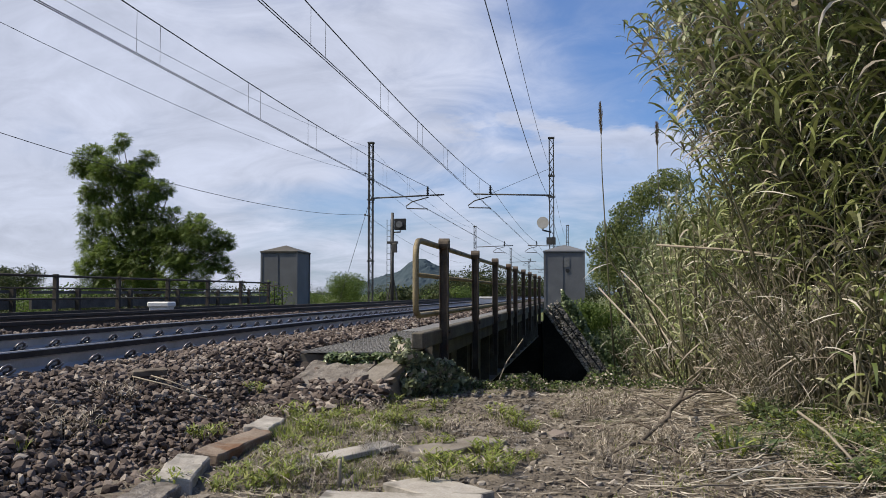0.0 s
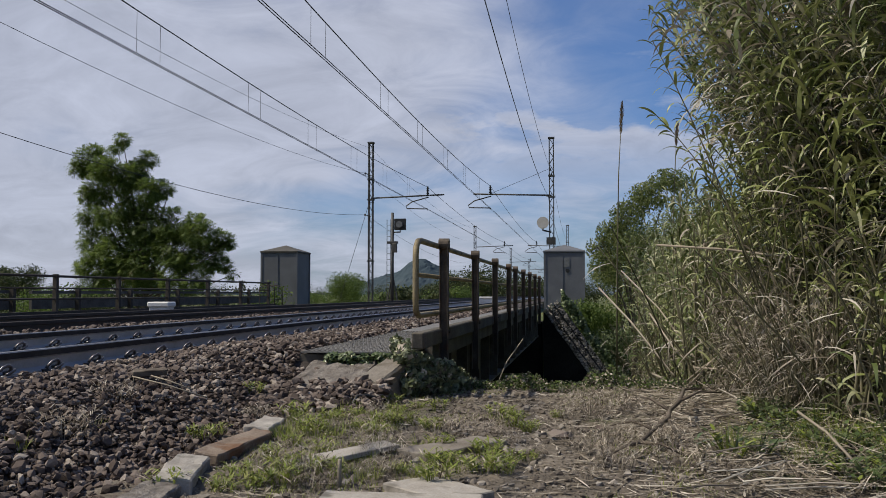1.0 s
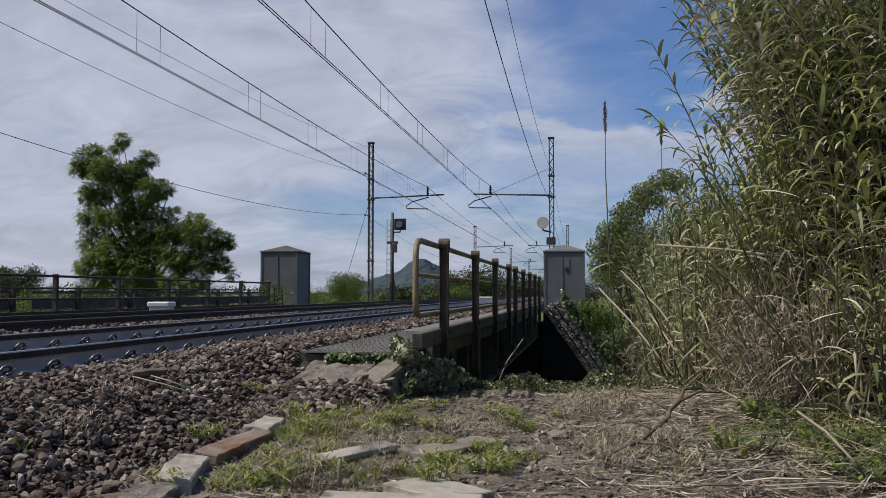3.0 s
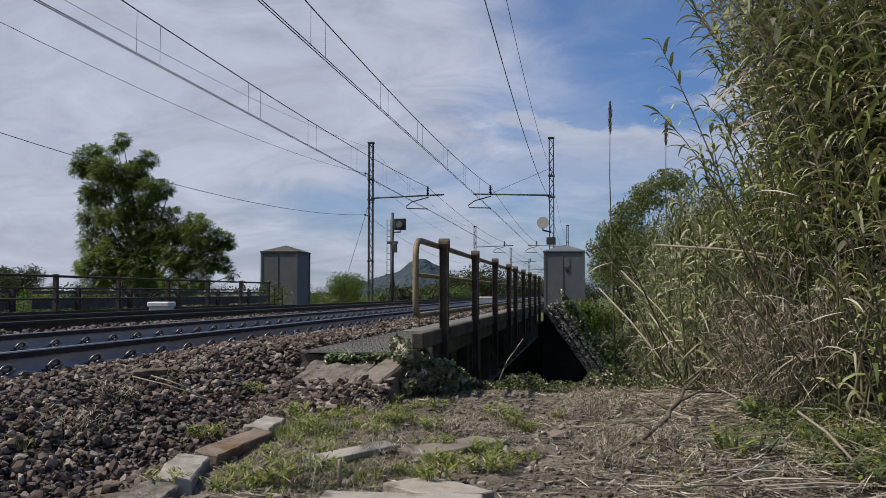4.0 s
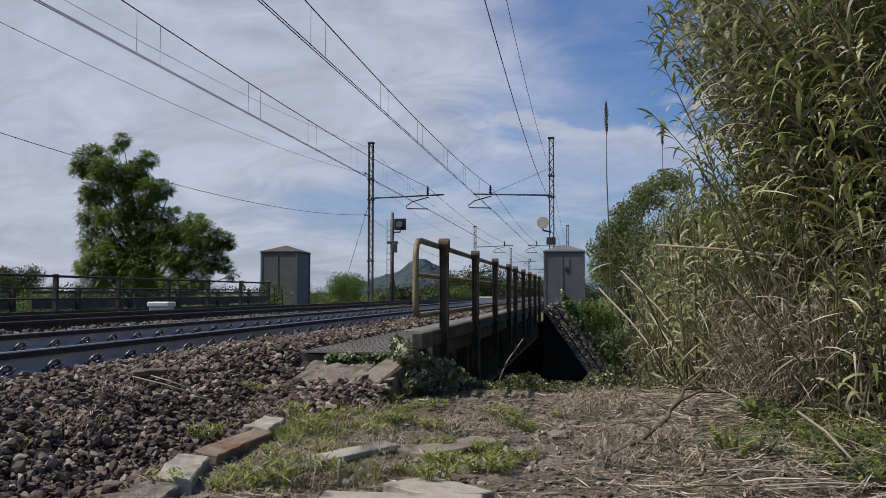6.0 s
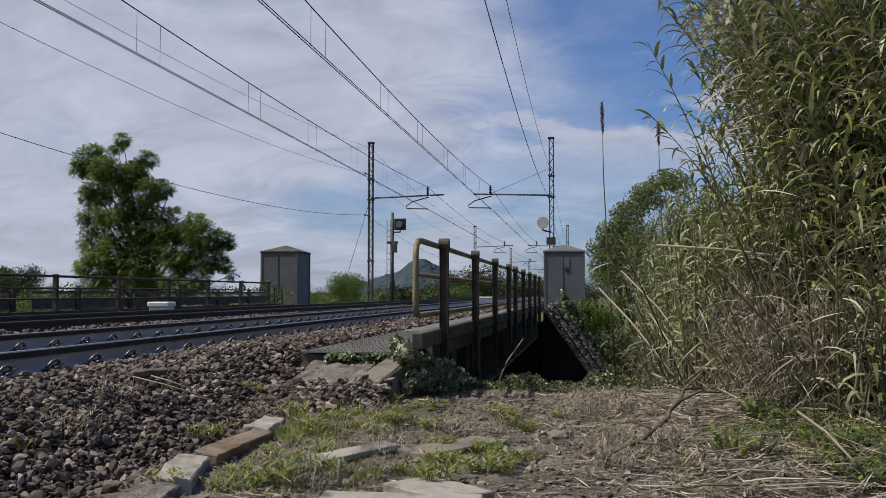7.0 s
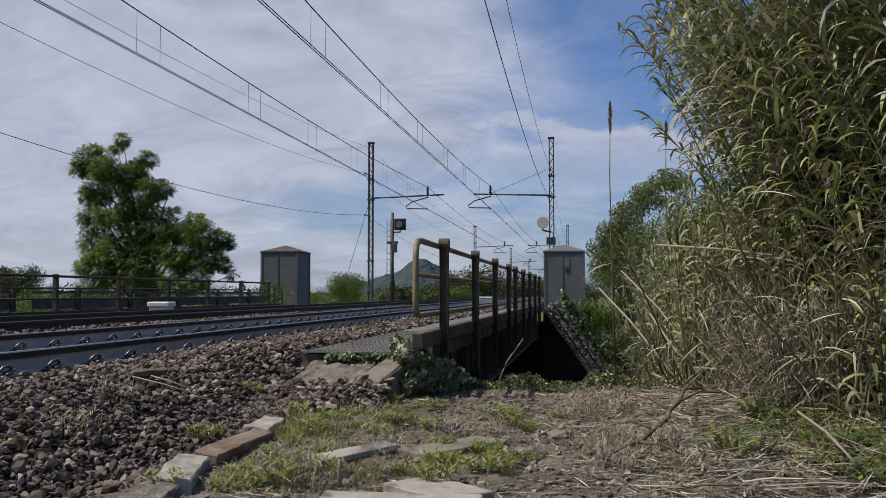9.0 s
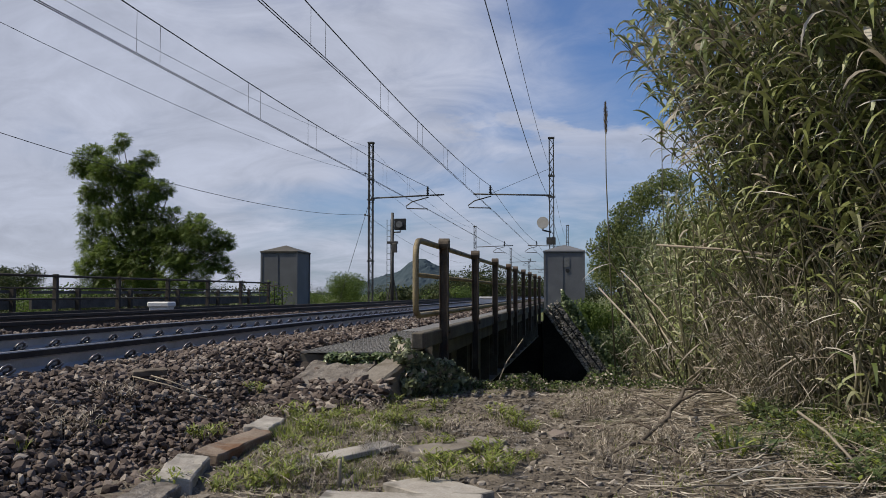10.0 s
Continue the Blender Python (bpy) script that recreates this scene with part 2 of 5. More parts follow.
M["hill"] = stuff_mat("wooded_hill", [(0.042, 0.06, 0.075), (0.06, 0.082, 0.097), (0.085, 0.103, 0.113)], 1.0, scale=0.02, fine=0.12, bump=1.0, bump_dist=3.0, spec=0.0, coords="World")
M["lens"] = stuff_mat("signal_lens", [(0.10, 0.10, 0.10), (0.2, 0.2, 0.19)], 0.25, scale=10, fine=60, bump=0.0)
M["house"] = stuff_mat("plaster", [(0.5, 0.46, 0.40), (0.62, 0.58, 0.52)], 0.9, scale=1, fine=8, bump=0.0)
M["tiles"] = stuff_mat("roof_tiles", [(0.26, 0.12, 0.07), (0.36, 0.19, 0.12)], 0.9, scale=1, fine=8, bump=0.0)


# ---- builders ----
class Geo:
    """Collects vertices, faces and material slots of one mesh."""

    def __init__(self):
        self.v, self.f, self.s = [], [], []

    def add(self, verts, faces, slot=0):
        o = len(self.v)
        self.v.extend(tuple(p) for p in verts)
        self.f.extend(tuple(i + o for i in q) for q in faces)
        self.s.extend([slot] * len(faces))

    def box(self, lo, hi, slot=0, m=None):
        (a, b, c), (d, e, f) = lo, hi
        vs = [Vector(p) for p in ((a, b, c), (d, b, c), (d, e, c), (a, e, c), (a, b, f), (d, b, f), (d, e, f), (a, e, f))]
        if m is not None:
            vs = [m @ p for p in vs]
        self.add(vs, [(0, 3, 2, 1), (4, 5, 6, 7), (0, 1, 5, 4), (1, 2, 6, 5), (2, 3, 7, 6), (3, 0, 4, 7)], slot)

    def tube(self, path, radii, n=6, slot=0, caps=True):
        path = [Vector(p) for p in path]
        if isinstance(radii, (int, float)):
            radii = [radii] * len(path)
        vs, fs = [], []
        side = None
        for i, p in enumerate(path):
            d = (path[min(i + 1, len(path) - 1)] - path[max(i - 1, 0)]).normalized()
            if side is None:
                side = d.cross(Vector((0, 0, 1)))
                if side.length < 0.05:
                    side = d.cross(Vector((1, 0, 0)))
            side = (side - d * side.dot(d)).normalized()
            up = side.cross(d)
            for k in range(n):
                a = 2 * math.pi * k / n
                vs.append(p + (side * math.cos(a) + up * math.sin(a)) * radii[i])
        for i in range(len(path) - 1):
            for k in range(n):
                a, b = i * n + k, i * n + (k + 1) % n
                fs.append((a, b, b + n, a + n))
        if caps:
            fs.append(tuple(reversed(range(n))))
            fs.append(tuple(range((len(path) - 1) * n, len(path) * n)))
        self.add(vs, fs, slot)

    def mesh(self, name, mats, smooth=False):
        me = bpy.data.meshes.new(name)
        me.from_pydata(self.v, [], self.f)
        for mt in mats:
            me.materials.append(mt)
        me.polygons.foreach_set("material_index", self.s)
        if smooth:
            me.polygons.foreach_set("use_smooth", [True] * len(me.polygons))
        me.update()
        return me


def thing(name, geo, mats, label="", category="", group="", kind="", at=None, parent=None, smooth=False):
    mats = mats if isinstance(mats, (list, tuple)) else [mats]
    ob = new(name, geo.mesh(name, mats, smooth) if isinstance(geo, Geo) else geo)
    if at is not None:
        ob.matrix_basis = at
    if parent is not None:
        ob.parent = parent
    return tagged(ob, label, category, group, kind)


def part(name, geo, mats, parent, label="", smooth=False, at=None):
    return thing(name, geo, mats, label=label, parent=parent, smooth=smooth, at=at)


def base(name, label, category, at=None, group=""):
    ob = new(name)
    if at is not None:
        ob.matrix_basis = at
    return tagged(ob, label, category, group)


def soft_box(lo, hi, bevel=0.01, rough=0.0, cuts=0, seed=0):
    """A box with bevelled, slightly uneven edges, as a mesh."""
    bm = bmesh.new()
    bmesh.ops.create_cube(bm, size=1.0)
    for v in bm.verts:
        v.co = Vector([lo[i] + (v.co[i] + 0.5) * (hi[i] - lo[i]) for i in range(3)])
    if cuts:
        bmesh.ops.subdivide_edges(bm, edges=bm.edges[:], cuts=cuts, use_grid_fill=True)
    bmesh.ops.bevel(bm, geom=[e for e in bm.edges if len(e.link_faces) == 2 and e.calc_face_angle() > 0.5], offset=bevel, segments=1, affect="EDGES")
    if rough:
        for v in bm.verts:
            v.co += noise.noise_vector(v.co * 5.0 + Vector((seed * 7.3, 0, 0))) * rough
            v.co += noise.noise_vector(v.co * 18.0 + Vector((seed * 3.3, 0, 0))) * rough * 0.7
    me = bpy.data.meshes.new("block")
    bm.to_mesh(me)
    bm.free()
    return me


def blk(me, mat):
    me.materials.append(mat)
    return me


rng = random.Random(7)


def leaf_strip(g, root, d, up, length, width, droop, slot, n=4, twist=0.0):
    """A narrow arching blade, folded a little along nothing but its length."""
    d, up = d.normalized(), up.normalized()
    side = d.cross(up)
    if side.length < 1e-3:
        side = Vector((1, 0, 0))
    side.normalize()
    vs, fs = [], []
    p = Vector(root)
    step = length / n
    dirn = d.copy()
    for i in range(n + 1):
        s = i / n
        w = width * 0.5 * (min(1.0, 0.35 + 2.6 * s) * (1 - s) ** 0.6 if s < 1 else 0.0)
        sd = side
        if twist:
            sd = Matrix.Rotation(twist * s, 3, dirn) @ side
        if i < n:
            vs += [p - sd * w, p + sd * w]
        else:
            vs.append(p.copy())
        p = p + dirn * step
        dirn = (dirn + Vector((0, 0, -1)) * droop * (0.3 + 1.2 * s)).normalized()
    for i in range(n - 1):
        fs.append((2 * i, 2 * i + 1, 2 * i + 3, 2 * i + 2))
    fs.append((2 * n - 2, 2 * n - 1, 2 * n))
    g.add(vs, fs, slot)


# ---- ground ----
def smooth01(a, b, x):
    t = min(max((x - a) / (b - a), 0.0), 1.0)
    return t * t * (3 - 2 * t)


def ground_z(x, y):
    """The bare land: rail bed, banks, the cutting under the bridge, fields."""
    bed = -0.56
    left = -1.7
    right = -0.56 - 0.9 * smooth01(2.5, 7, x)
    if y > 28:
        right = -3.9 + 2.4 * smooth01(36, 70, y)
        z = bed if x < -1.6 else bed + (right - bed) * smooth01(-1.6, 2.2, x)
    else:
        z = bed if x < 1 else right
    z = z + (left - z) * smooth01(-13.4, -16.5, x) if x < -13 else z
    if 8.6 < y < 40 and -60 < x < 60:
        cut = smooth01(9.05, 9.75, y) * (1 - smooth01(31.6, 32.2, y) if x < -1.4 else 1 - smooth01(31.0, 34.0 , y))
        z = z + (-4.3 - z) * cut
    return z


def axis(pairs):
    out = []
    for a, b, s in pairs:
        k = max(1, round((b - a) / s))
        out += [a + (b - a) * i / k for i in range(k)]
    return out + [pairs[-1][1]]


def build_ground():
    xs = axis([(-4000, -400, 900), (-400, -60, 60), (-60, -20, 6), (-20, -12, 0.5), (-12, -3, 1.5), (-3, 6, 0.4), (6, 20, 2), (20, 60, 8), (60, 400, 80), (400, 4000, 900)])
    ys = axis([(-400, -20, 60), (-20, 8.6, 4), (8.6, 10.2, 0.15), (10.2, 31, 4), (31, 35, 0.25), (35, 80, 3), (80, 400, 40), (400, 4500, 900)])
    g = Geo()
    g.add([(x, y, ground_z(x, y) + (0.05 * noise.noise(Vector((x * 0.6, y * 0.6, 0))) if abs(x) < 40 and y > 9.5 else 0)) for y in ys for x in xs],
          [(j * len(xs) + i, j * len(xs) + i + 1, (j + 1) * len(xs) + i + 1, (j + 1) * len(xs) + i) for j in range(len(ys) - 1) for i in range(len(xs) - 1)])
    thing("ground", g, M["field"], "flat green fields with railway embankment and cutting", "ground", kind="structure", smooth=True)


def path_z(x, y):
    z = -0.5 + 0.035 * noise.noise(Vector((x * 0.9, y * 0.9, 3))) + 0.020 * noise.noise(Vector((x * 4, y * 4, 5))) + 0.013 * noise.noise(Vector((x * 13, y * 13, 9)))
    z += 0.10 * smooth01(0.9, 2.6, x)                       # litter heaped under the reeds
    z -= 0.5 * smooth01(8.95, 9.5, y)
    return z


def build_path():
    xs, ys = axis([(-2.35, 3.2, 0.045), (3.2, 7, 0.4)]), axis([(-12, 3.2, 0.5), (3.2, 9.5, 0.045)])
    g = Geo()
    g.add([(x, y, path_z(x, y)) for y in ys for x in xs],
          [(j * len(xs) + i, j * len(xs) + i + 1, (j + 1) * len(xs) + i + 1, (j + 1) * len(xs) + i) for j in range(len(ys) - 1) for i in range(len(xs) - 1)])
    thing("path", g, M["earth"], "trodden dry earth path with gravel and weeds", "path", kind="structure", smooth=True)


def ballast_z(x, y):
    z = -0.19
    w = smooth01(7.4, 8.3, y)
    near = -0.19 - 0.32 * smooth01(-3.35, -2.2, x)
    far = -0.10 if x > -3.4 else -0.17
    z = near * (1 - w) + far * w
    if x < -9.8:
        z = -0.19 - 0.25 * smooth01(-10.2, -11.4, x)
    if -7.5 < x < -5.85:
        z += 0.13 * (1 - abs(x + 6.68) / 0.83)
    return z + 0.02 * noise.noise(Vector((x * 2, y * 2, 0)))


def build_ballast():
    xs = axis([(-11.6, -7.6, 0.35), (-7.6, -5.8, 0.15), (-5.8, -4, 0.3), (-4, -2.05, 0.1)])
    ys = axis([(-6, 3, 1.5), (3, 12, 0.12), (12, 40, 0.8), (40, 260, 8)])
    g = Geo()
    pts = []
    for y in ys:
        for x in xs:
            xx = x if y < 8.0 or x < -2.5 else -2.5 + (x + 2.5) * 0.05
            pts.append((xx, y, ballast_z(x, y) - (0.035 if 3 < y < 36 else 0.0)))
    g.add(pts, [(j * len(xs) + i, j * len(xs) + i + 1, (j + 1) * len(xs) + i + 1, (j + 1) * len(xs) + i) for j in range(len(ys) - 1) for i in range(len(xs) - 1)])
    bed = thing("ballast_bed", g, M["bed"], "dark grey-brown crushed stone ballast bed under the tracks", "ballast", kind="structure", smooth=True)
    return bed


def stone_shapes(k, seed):
    """Sharp-edged crushed stones: hulls of a few points on uneven ellipsoids."""
    r = random.Random(seed)
    out = []
    for _ in range(k):
        bm = bmesh.new()
        sx, sy, sz = r.uniform(0.95, 1.4), r.uniform(0.65, 1.0), r.uniform(0.45, 0.8)
        for _ in range(r.randint(13, 19)):
            d = Vector((r.gauss(0, 1), r.gauss(0, 1), r.gauss(0, 1))).normalized() * r.uniform(0.85, 1.1)
            bm.verts.new((d.x * sx, d.y * sy, d.z * sz))
        res = bmesh.ops.convex_hull(bm, input=bm.verts[:])
        bmesh.ops.delete(bm, geom=[e for e in res["geom_interior"] if isinstance(e, bmesh.types.BMVert)], context="VERTS")
        bm.verts.index_update()
        bmesh.ops.recalc_face_normals(bm, faces=bm.faces[:])
        out.append((np.array([tuple(v.co) for v in bm.verts]), [tuple(v.index for v in f.verts) for f in bm.faces]))
        bm.free()
    return out


SHAPES = stone_shapes(18, 3)


def scatter_stones(places, seed):
    """places: x, y, z, size. One mesh of all of them."""
    r = random.Random(seed)
    allv, allf, o = [], [], 0
    for x, y, z, s in places:
        vs, fs = r.choice(SHAPES)
        rot = np.array(Euler((r.uniform(-0.7, 0.7), r.uniform(-0.7, 0.7), r.uniform(0, 6.28))).to_matrix())
        w = vs @ rot.T * s + np.array((x, y, z))
        allv.append(w)
        allf += [tuple(i + o for i in f) for f in fs]
        o += len(vs)
    me = bpy.data.meshes.new("stones")
    me.from_pydata(np.concatenate(allv).tolist(), [], allf)
    me.update()
    return me


# ---- track ----
def rail_profile(top):
    """Half-metre deep outline of a flat-bottom rail, x to the side, z from the head."""
    pts = [(-0.072, -0.172), (0.072, -0.172), (0.072, -0.160), (0.030, -0.146), (0.010, -0.135), (0.009, -0.066), (0.034, -0.054), (0.036, -0.008), (0.026, 0.0)]
    return [(x, top + z) for x, z in pts] + [(-x, top + z) for x, z in reversed(pts[2:])]


def build_rail(x, top, name_label):
    prof = rail_profile(top)
    ys = [-6, 20, 60, 260]
    n = len(prof)
    g, h = Geo(), Geo()
    vs = [(x + a, y, b) for y in ys for a, b in prof]
    fs, hs, ss = [], [], []
    for j in range(len(ys) - 1):
        for k in range(n):
            q = (j * n + k, j * n + (k + 1) % n, (j + 1) * n + (k + 1) % n, (j + 1) * n + k)
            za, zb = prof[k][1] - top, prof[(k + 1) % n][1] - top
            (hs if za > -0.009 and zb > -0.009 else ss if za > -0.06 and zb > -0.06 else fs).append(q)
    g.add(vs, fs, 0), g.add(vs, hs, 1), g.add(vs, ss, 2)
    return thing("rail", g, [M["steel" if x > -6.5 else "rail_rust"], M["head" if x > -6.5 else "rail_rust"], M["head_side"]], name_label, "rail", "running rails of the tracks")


def clip_mesh():
    g = Geo()
    path = [(0.02, -0.06, 0.012), (0.03, -0.055, 0.03), (0.05, -0.04, 0.055), (0.062, -0.012, 0.066), (0.06, 0.018, 0.056), (0.045, 0.04, 0.036), (0.02, 0.05, 0.02), (-0.01, 0.048, 0.014)]
    g.tube(path, 0.011, 6)
    path = [(0.05, 0.062, 0.03), (0.07, 0.045, 0.038), (0.082, 0.02, 0.034), (0.086, -0.02, 0.022), (0.075, -0.05, 0.012)]
    g.tube(path, 0.010, 6)
    g.box((-0.02, -0.06, -0.02), (0.11, 0.06, 0.006))
    return g.mesh("rail_clip", [M["clip"]], True)


RAILS = [(-4.22, 0.0), (-5.725, 0.02), (-7.62, 0.05), (-9.125, 0.07)]


def build_track():
    label = "worn steel running rail with dull blue-grey web"
    cm = clip_mesh()
    rails = [build_rail(x, t, label) for x, t in RAILS]
    for tr in (0, 1):
        cx = (RAILS[2 * tr][0] + RAILS[2 * tr + 1][0]) / 2
        top = (RAILS[2 * tr][1] + RAILS[2 * tr + 1][1]) / 2 - 0.205
        sl = soft_box((-1.2, -0.13, -0.2), (1.2, 0.13, 0.0), 0.02)
        blk(sl, M["concrete"])
        for i in range(-12, 100):
            y = 2.30 + 0.6 * i
            thing("sleeper", sl, [], "weathered concrete sleeper sunk in ballast", "sleeper", "sleepers under track", at=pose(cx, y, top))
    for k, (x, t) in enumerate(RAILS[:2]):
        for i in range(46):
            y = 2.30 + 0.6 * i
            for s in (1, -1):
                thing("clip", cm, [], "", at=pose(x + s * 0.085, y, t - 0.158, 0, 0, 0 if s > 0 else 180) @ Matrix.Scale(1.18, 4), parent=rails[k])


# ---- bridge ----
def build_bridge():
    # kerb beam and girder on the near side
    b = base("bridge", "old single-track-wide concrete and steel girder bridge with stained edge beam", "bridge")
    tagged(b, kind="structure")
    bm = soft_box((-1.53, 7.95, -0.07), (-1.42, 20.35, 0.08), 0.012, 0.004, 0)
    part("edge_beam", blk(bm, M["girder"]), [], b)
    bm = soft_box((-1.53, 20.42, -0.07), (-1.42, 32.2, 0.08), 0.012, 0.004, 0)
    part("edge_beam", blk(bm, M["girder"]), [], b)
    for y0, y1 in ((8.9, 20.35), (20.42, 32.0)):
        g = Geo()
        g.box((-1.78, y0, -1.05), (-1.70, y1, -0.22))
        g.box((-1.86, y0, -0.24), (-1.50, y1, -0.072))
        g.box((-1.90, y0, -1.09), (-1.58, y1, -1.05))
        y = y0 + 0.3
        while y < y1:
            g.box((-1.70, y, -1.05), (-1.56, y + 0.05, -0.24))
            y += 1.43
        part("girder", g, M["girder"], b, "dark stained girder with web stiffeners")
    # deck, pier and abutments coloured near black for the shade beneath
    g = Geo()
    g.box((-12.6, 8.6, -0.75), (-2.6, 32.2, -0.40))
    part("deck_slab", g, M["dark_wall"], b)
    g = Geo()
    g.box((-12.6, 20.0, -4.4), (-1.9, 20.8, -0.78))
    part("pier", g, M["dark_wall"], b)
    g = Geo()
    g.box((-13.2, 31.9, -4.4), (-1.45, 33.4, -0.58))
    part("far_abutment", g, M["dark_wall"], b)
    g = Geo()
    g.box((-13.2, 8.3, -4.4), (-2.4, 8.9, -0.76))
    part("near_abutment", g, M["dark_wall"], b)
    # walkway plates
    y = 8.03
    while y < 32:
        g = Geo()
        g.box((-2.58, y, -0.115), (-1.57, y + 1.47, -0.10))
        if y < 12:
            for i in range(20):
                for j in range(29):
                    cx, cy = -2.55 + 0.05 * i + (0.012 if j % 2 else 0), y + 0.04 + 0.05 * j
                    m = Matrix.Translation((cx, cy, -0.10)) @ Matrix.Rotation(radians(45 if (i + j) % 2 else -45), 4, "Z")
                    g.box((-0.016, -0.005, 0), (0.016, 0.005, 0.004), 0, m)
        part("walkway_plate", g, M["plate"], b, "grey steel tread plate")
        y += 1.5
    # end block beside the path, its top sloping towards it, and a coping slab
    me = soft_box((-0.25, -0.30, -0.5), (0.40, 0.38, 0.0), 0.03, 0.022, 22, 2)
    part("abutment_block", blk(me, M["rough_concrete"]), [], b, "weathered concrete abutment block with rough top", at=pose(-2.26, 7.72, -0.272, 15, 0, -3))
    me = soft_box((-0.12, -0.36, -0.4), (0.12, 0.36, 0.0), 0.02, 0.012, 12, 5)
    part("sloping_coping", blk(me, M["concrete"]), [], b, "sloping concrete coping slab", at=pose(-1.73, 7.78, -0.215, 17, 3, -16))
    g = Geo()
    g.box((-2.60, 8.06, -0.42), (-1.57, 8.9, -0.13))
    part("walkway_sill", g, M["girder"], b)


POSTS = [9.03, 11.69, 14.36, 17.03, 18.67, 21.2, 23.7, 26.3, 28.9]


def build_railing():
    g = base("railing", "rusty steel bridge railing with worn ochre tubes", "railing")
    r = 0.028
    # bent end loop, top, middle and bottom tubes
    loop = [(-1.47, 31.3, 0.91), (-1.47, 8.08, 0.915), (-1.47, 7.94, 0.90), (-1.47, 7.86, 0.85), (-1.47, 7.83, 0.77), (-1.47, 7.83, 0.36), (-1.47, 7.86, 0.27), (-1.47, 7.96, 0.235), (-1.47, 8.12, 0.235), (-1.47, 31.3, 0.235)]
    k = Geo()
    k.tube(loop, r, 10)
    part("end_loop_tube", k, M["tube"], g, "ochre tube bent round into an end loop", smooth=True)
    k = Geo()
    k.tube([(-1.47, 7.83, 0.60), (-1.47, 31.3, 0.59)], 0.021, 8)
    part("middle_tube", k, M["tube"], g, smooth=True)
    for i, y in enumerate(POSTS):
        k = Geo()
        prof = [(-0.042, -0.052), (-0.034, -0.052), (-0.034, -0.005), (0.034, -0.005), (0.034, -0.052), (0.042, -0.052), (0.042, 0.052), (0.034, 0.052), (0.034, 0.005), (-0.034, 0.005), (-0.034, 0.052), (-0.042, 0.052)]
        n = len(prof)
        k.add([(-1.40 + u, y + v, z) for z in (-0.55, 0.935) for u, v in prof], [(q, (q + 1) % n, (q + 1) % n + n, q + n) for q in range(n)] + [tuple(range(n, 2 * n))])
        post = part("post", k, M["rust"], g, "dark rusty steel channel post")
        k = Geo()
        k.tube([(-1.452, y, 0.935), (-1.348, y, 0.935)], 0.058, 14)
        part("cap", k, M["rust"], post, smooth=False)
        k = Geo()
        k.tube([(-1.352, y + 0.02, 0.05), (-1.335, y + 0.02, 0.05)], 0.018, 6)
        part("bolt", k, M["rust"], post)


def build_far_railing():
    g = base("railing", "rusty bridge railing on far side of tracks", "railing")
    for z, r in ((0.83, 0.03), (0.55, 0.02), (0.30, 0.025)):
        k = Geo()
        k.tube([(-12.2, 6, z), (-12.2, 34, z)], r, 7)
        part("tube", k, M["fence"], g, smooth=True)
    for i in range(10):
        y = 7.9 + 2.87 * i
        k = Geo()
        k.box((-12.25, y - 0.05, -0.5), (-12.15, y + 0.05, 0.88))
        part("post", k, M["fence"], g)
    k = Geo()
    k.box((-12.1, 6, -0.35), (-11.98, 21.9, 0.02))
    part("edge_beam", k, M["fence"], g)
    k = Geo()
    k.box((-12.1, 22.0, -0.35), (-11.98, 34, 0.02))
    part("edge_beam", k, M["fence"], g)
    # timber guard boards behind the posts
    f = base("board_fence", "low weathered board fence beside the bridge", "fence")
    for y0, y1, z in ((3, 19.0, 0.06), (19.6, 27.4, 0.05), (27.5, 36, 0.05)):
        k = Geo()
        k.box((-13.02, y0, z), (-12.95, y1, z + 0.22))
        part("board", k, M["board"], f)
        k = Geo()
        k.box((-13.02, y0, z + 0.37), (-12.95, y1, z + 0.44))
        part("board", k, M["board"], f)
    for y in (5, 9, 13, 16.8, 18.8, 21.5, 24.2, 27.3, 30.5, 33.5):
        k = Geo()
        k.box((-12.95, y - 0.05, -1.0), (-12.85, y + 0.05, 0.54))
        part("post", k, M["fence"], f)


# ---- overhead line ----
def lattice_mast(x, y, z0, z1, w=0.23):
    g = base("catenary_mast", "slim galvanised steel lattice catenary mast", "mast", group="catenary masts along the line")
    h = w / 2
    for sx in (-h, h):
        for sy in (-h, h):
            k = Geo()
            k.box((x + sx - 0.025, y + sy - 0.025, z0), (x + sx + 0.025, y + sy + 0.025, z1))
            part("upright", k, M["mast"], g)
    k = Geo()
    n = int((z1 - z0) / 0.36)
    dz = (z1 - z0) / n
    for i in range(n):
        a, b = z0 + i * dz, z0 + (i + 1) * dz
        s = 1 if i % 2 else -1
        for sy in (-h, h):
            k.tube([(x - s * h, y + sy, a), (x + s * h, y + sy, b)], 0.013, 4, caps=False)
        for sx in (-h, h):
            k.tube([(x + sx, y - s * h, a), (x + sx, y + s * h, b)], 0.013, 4, caps=False)
    part("lacing", k, M["mast"], g)
    for z in (z1 - 0.03, z0 + 0.3 * (z1 - z0), z0 + 0.66 * (z1 - z0), z0 + 0.78 * (z1 - z0)):
        k = Geo()
        k.box((x - h - 0.06, y - h - 0.06, z), (x + h + 0.06, y + h + 0.06, z + 0.08))
        part("collar", k, M["mast"], g)
    return g


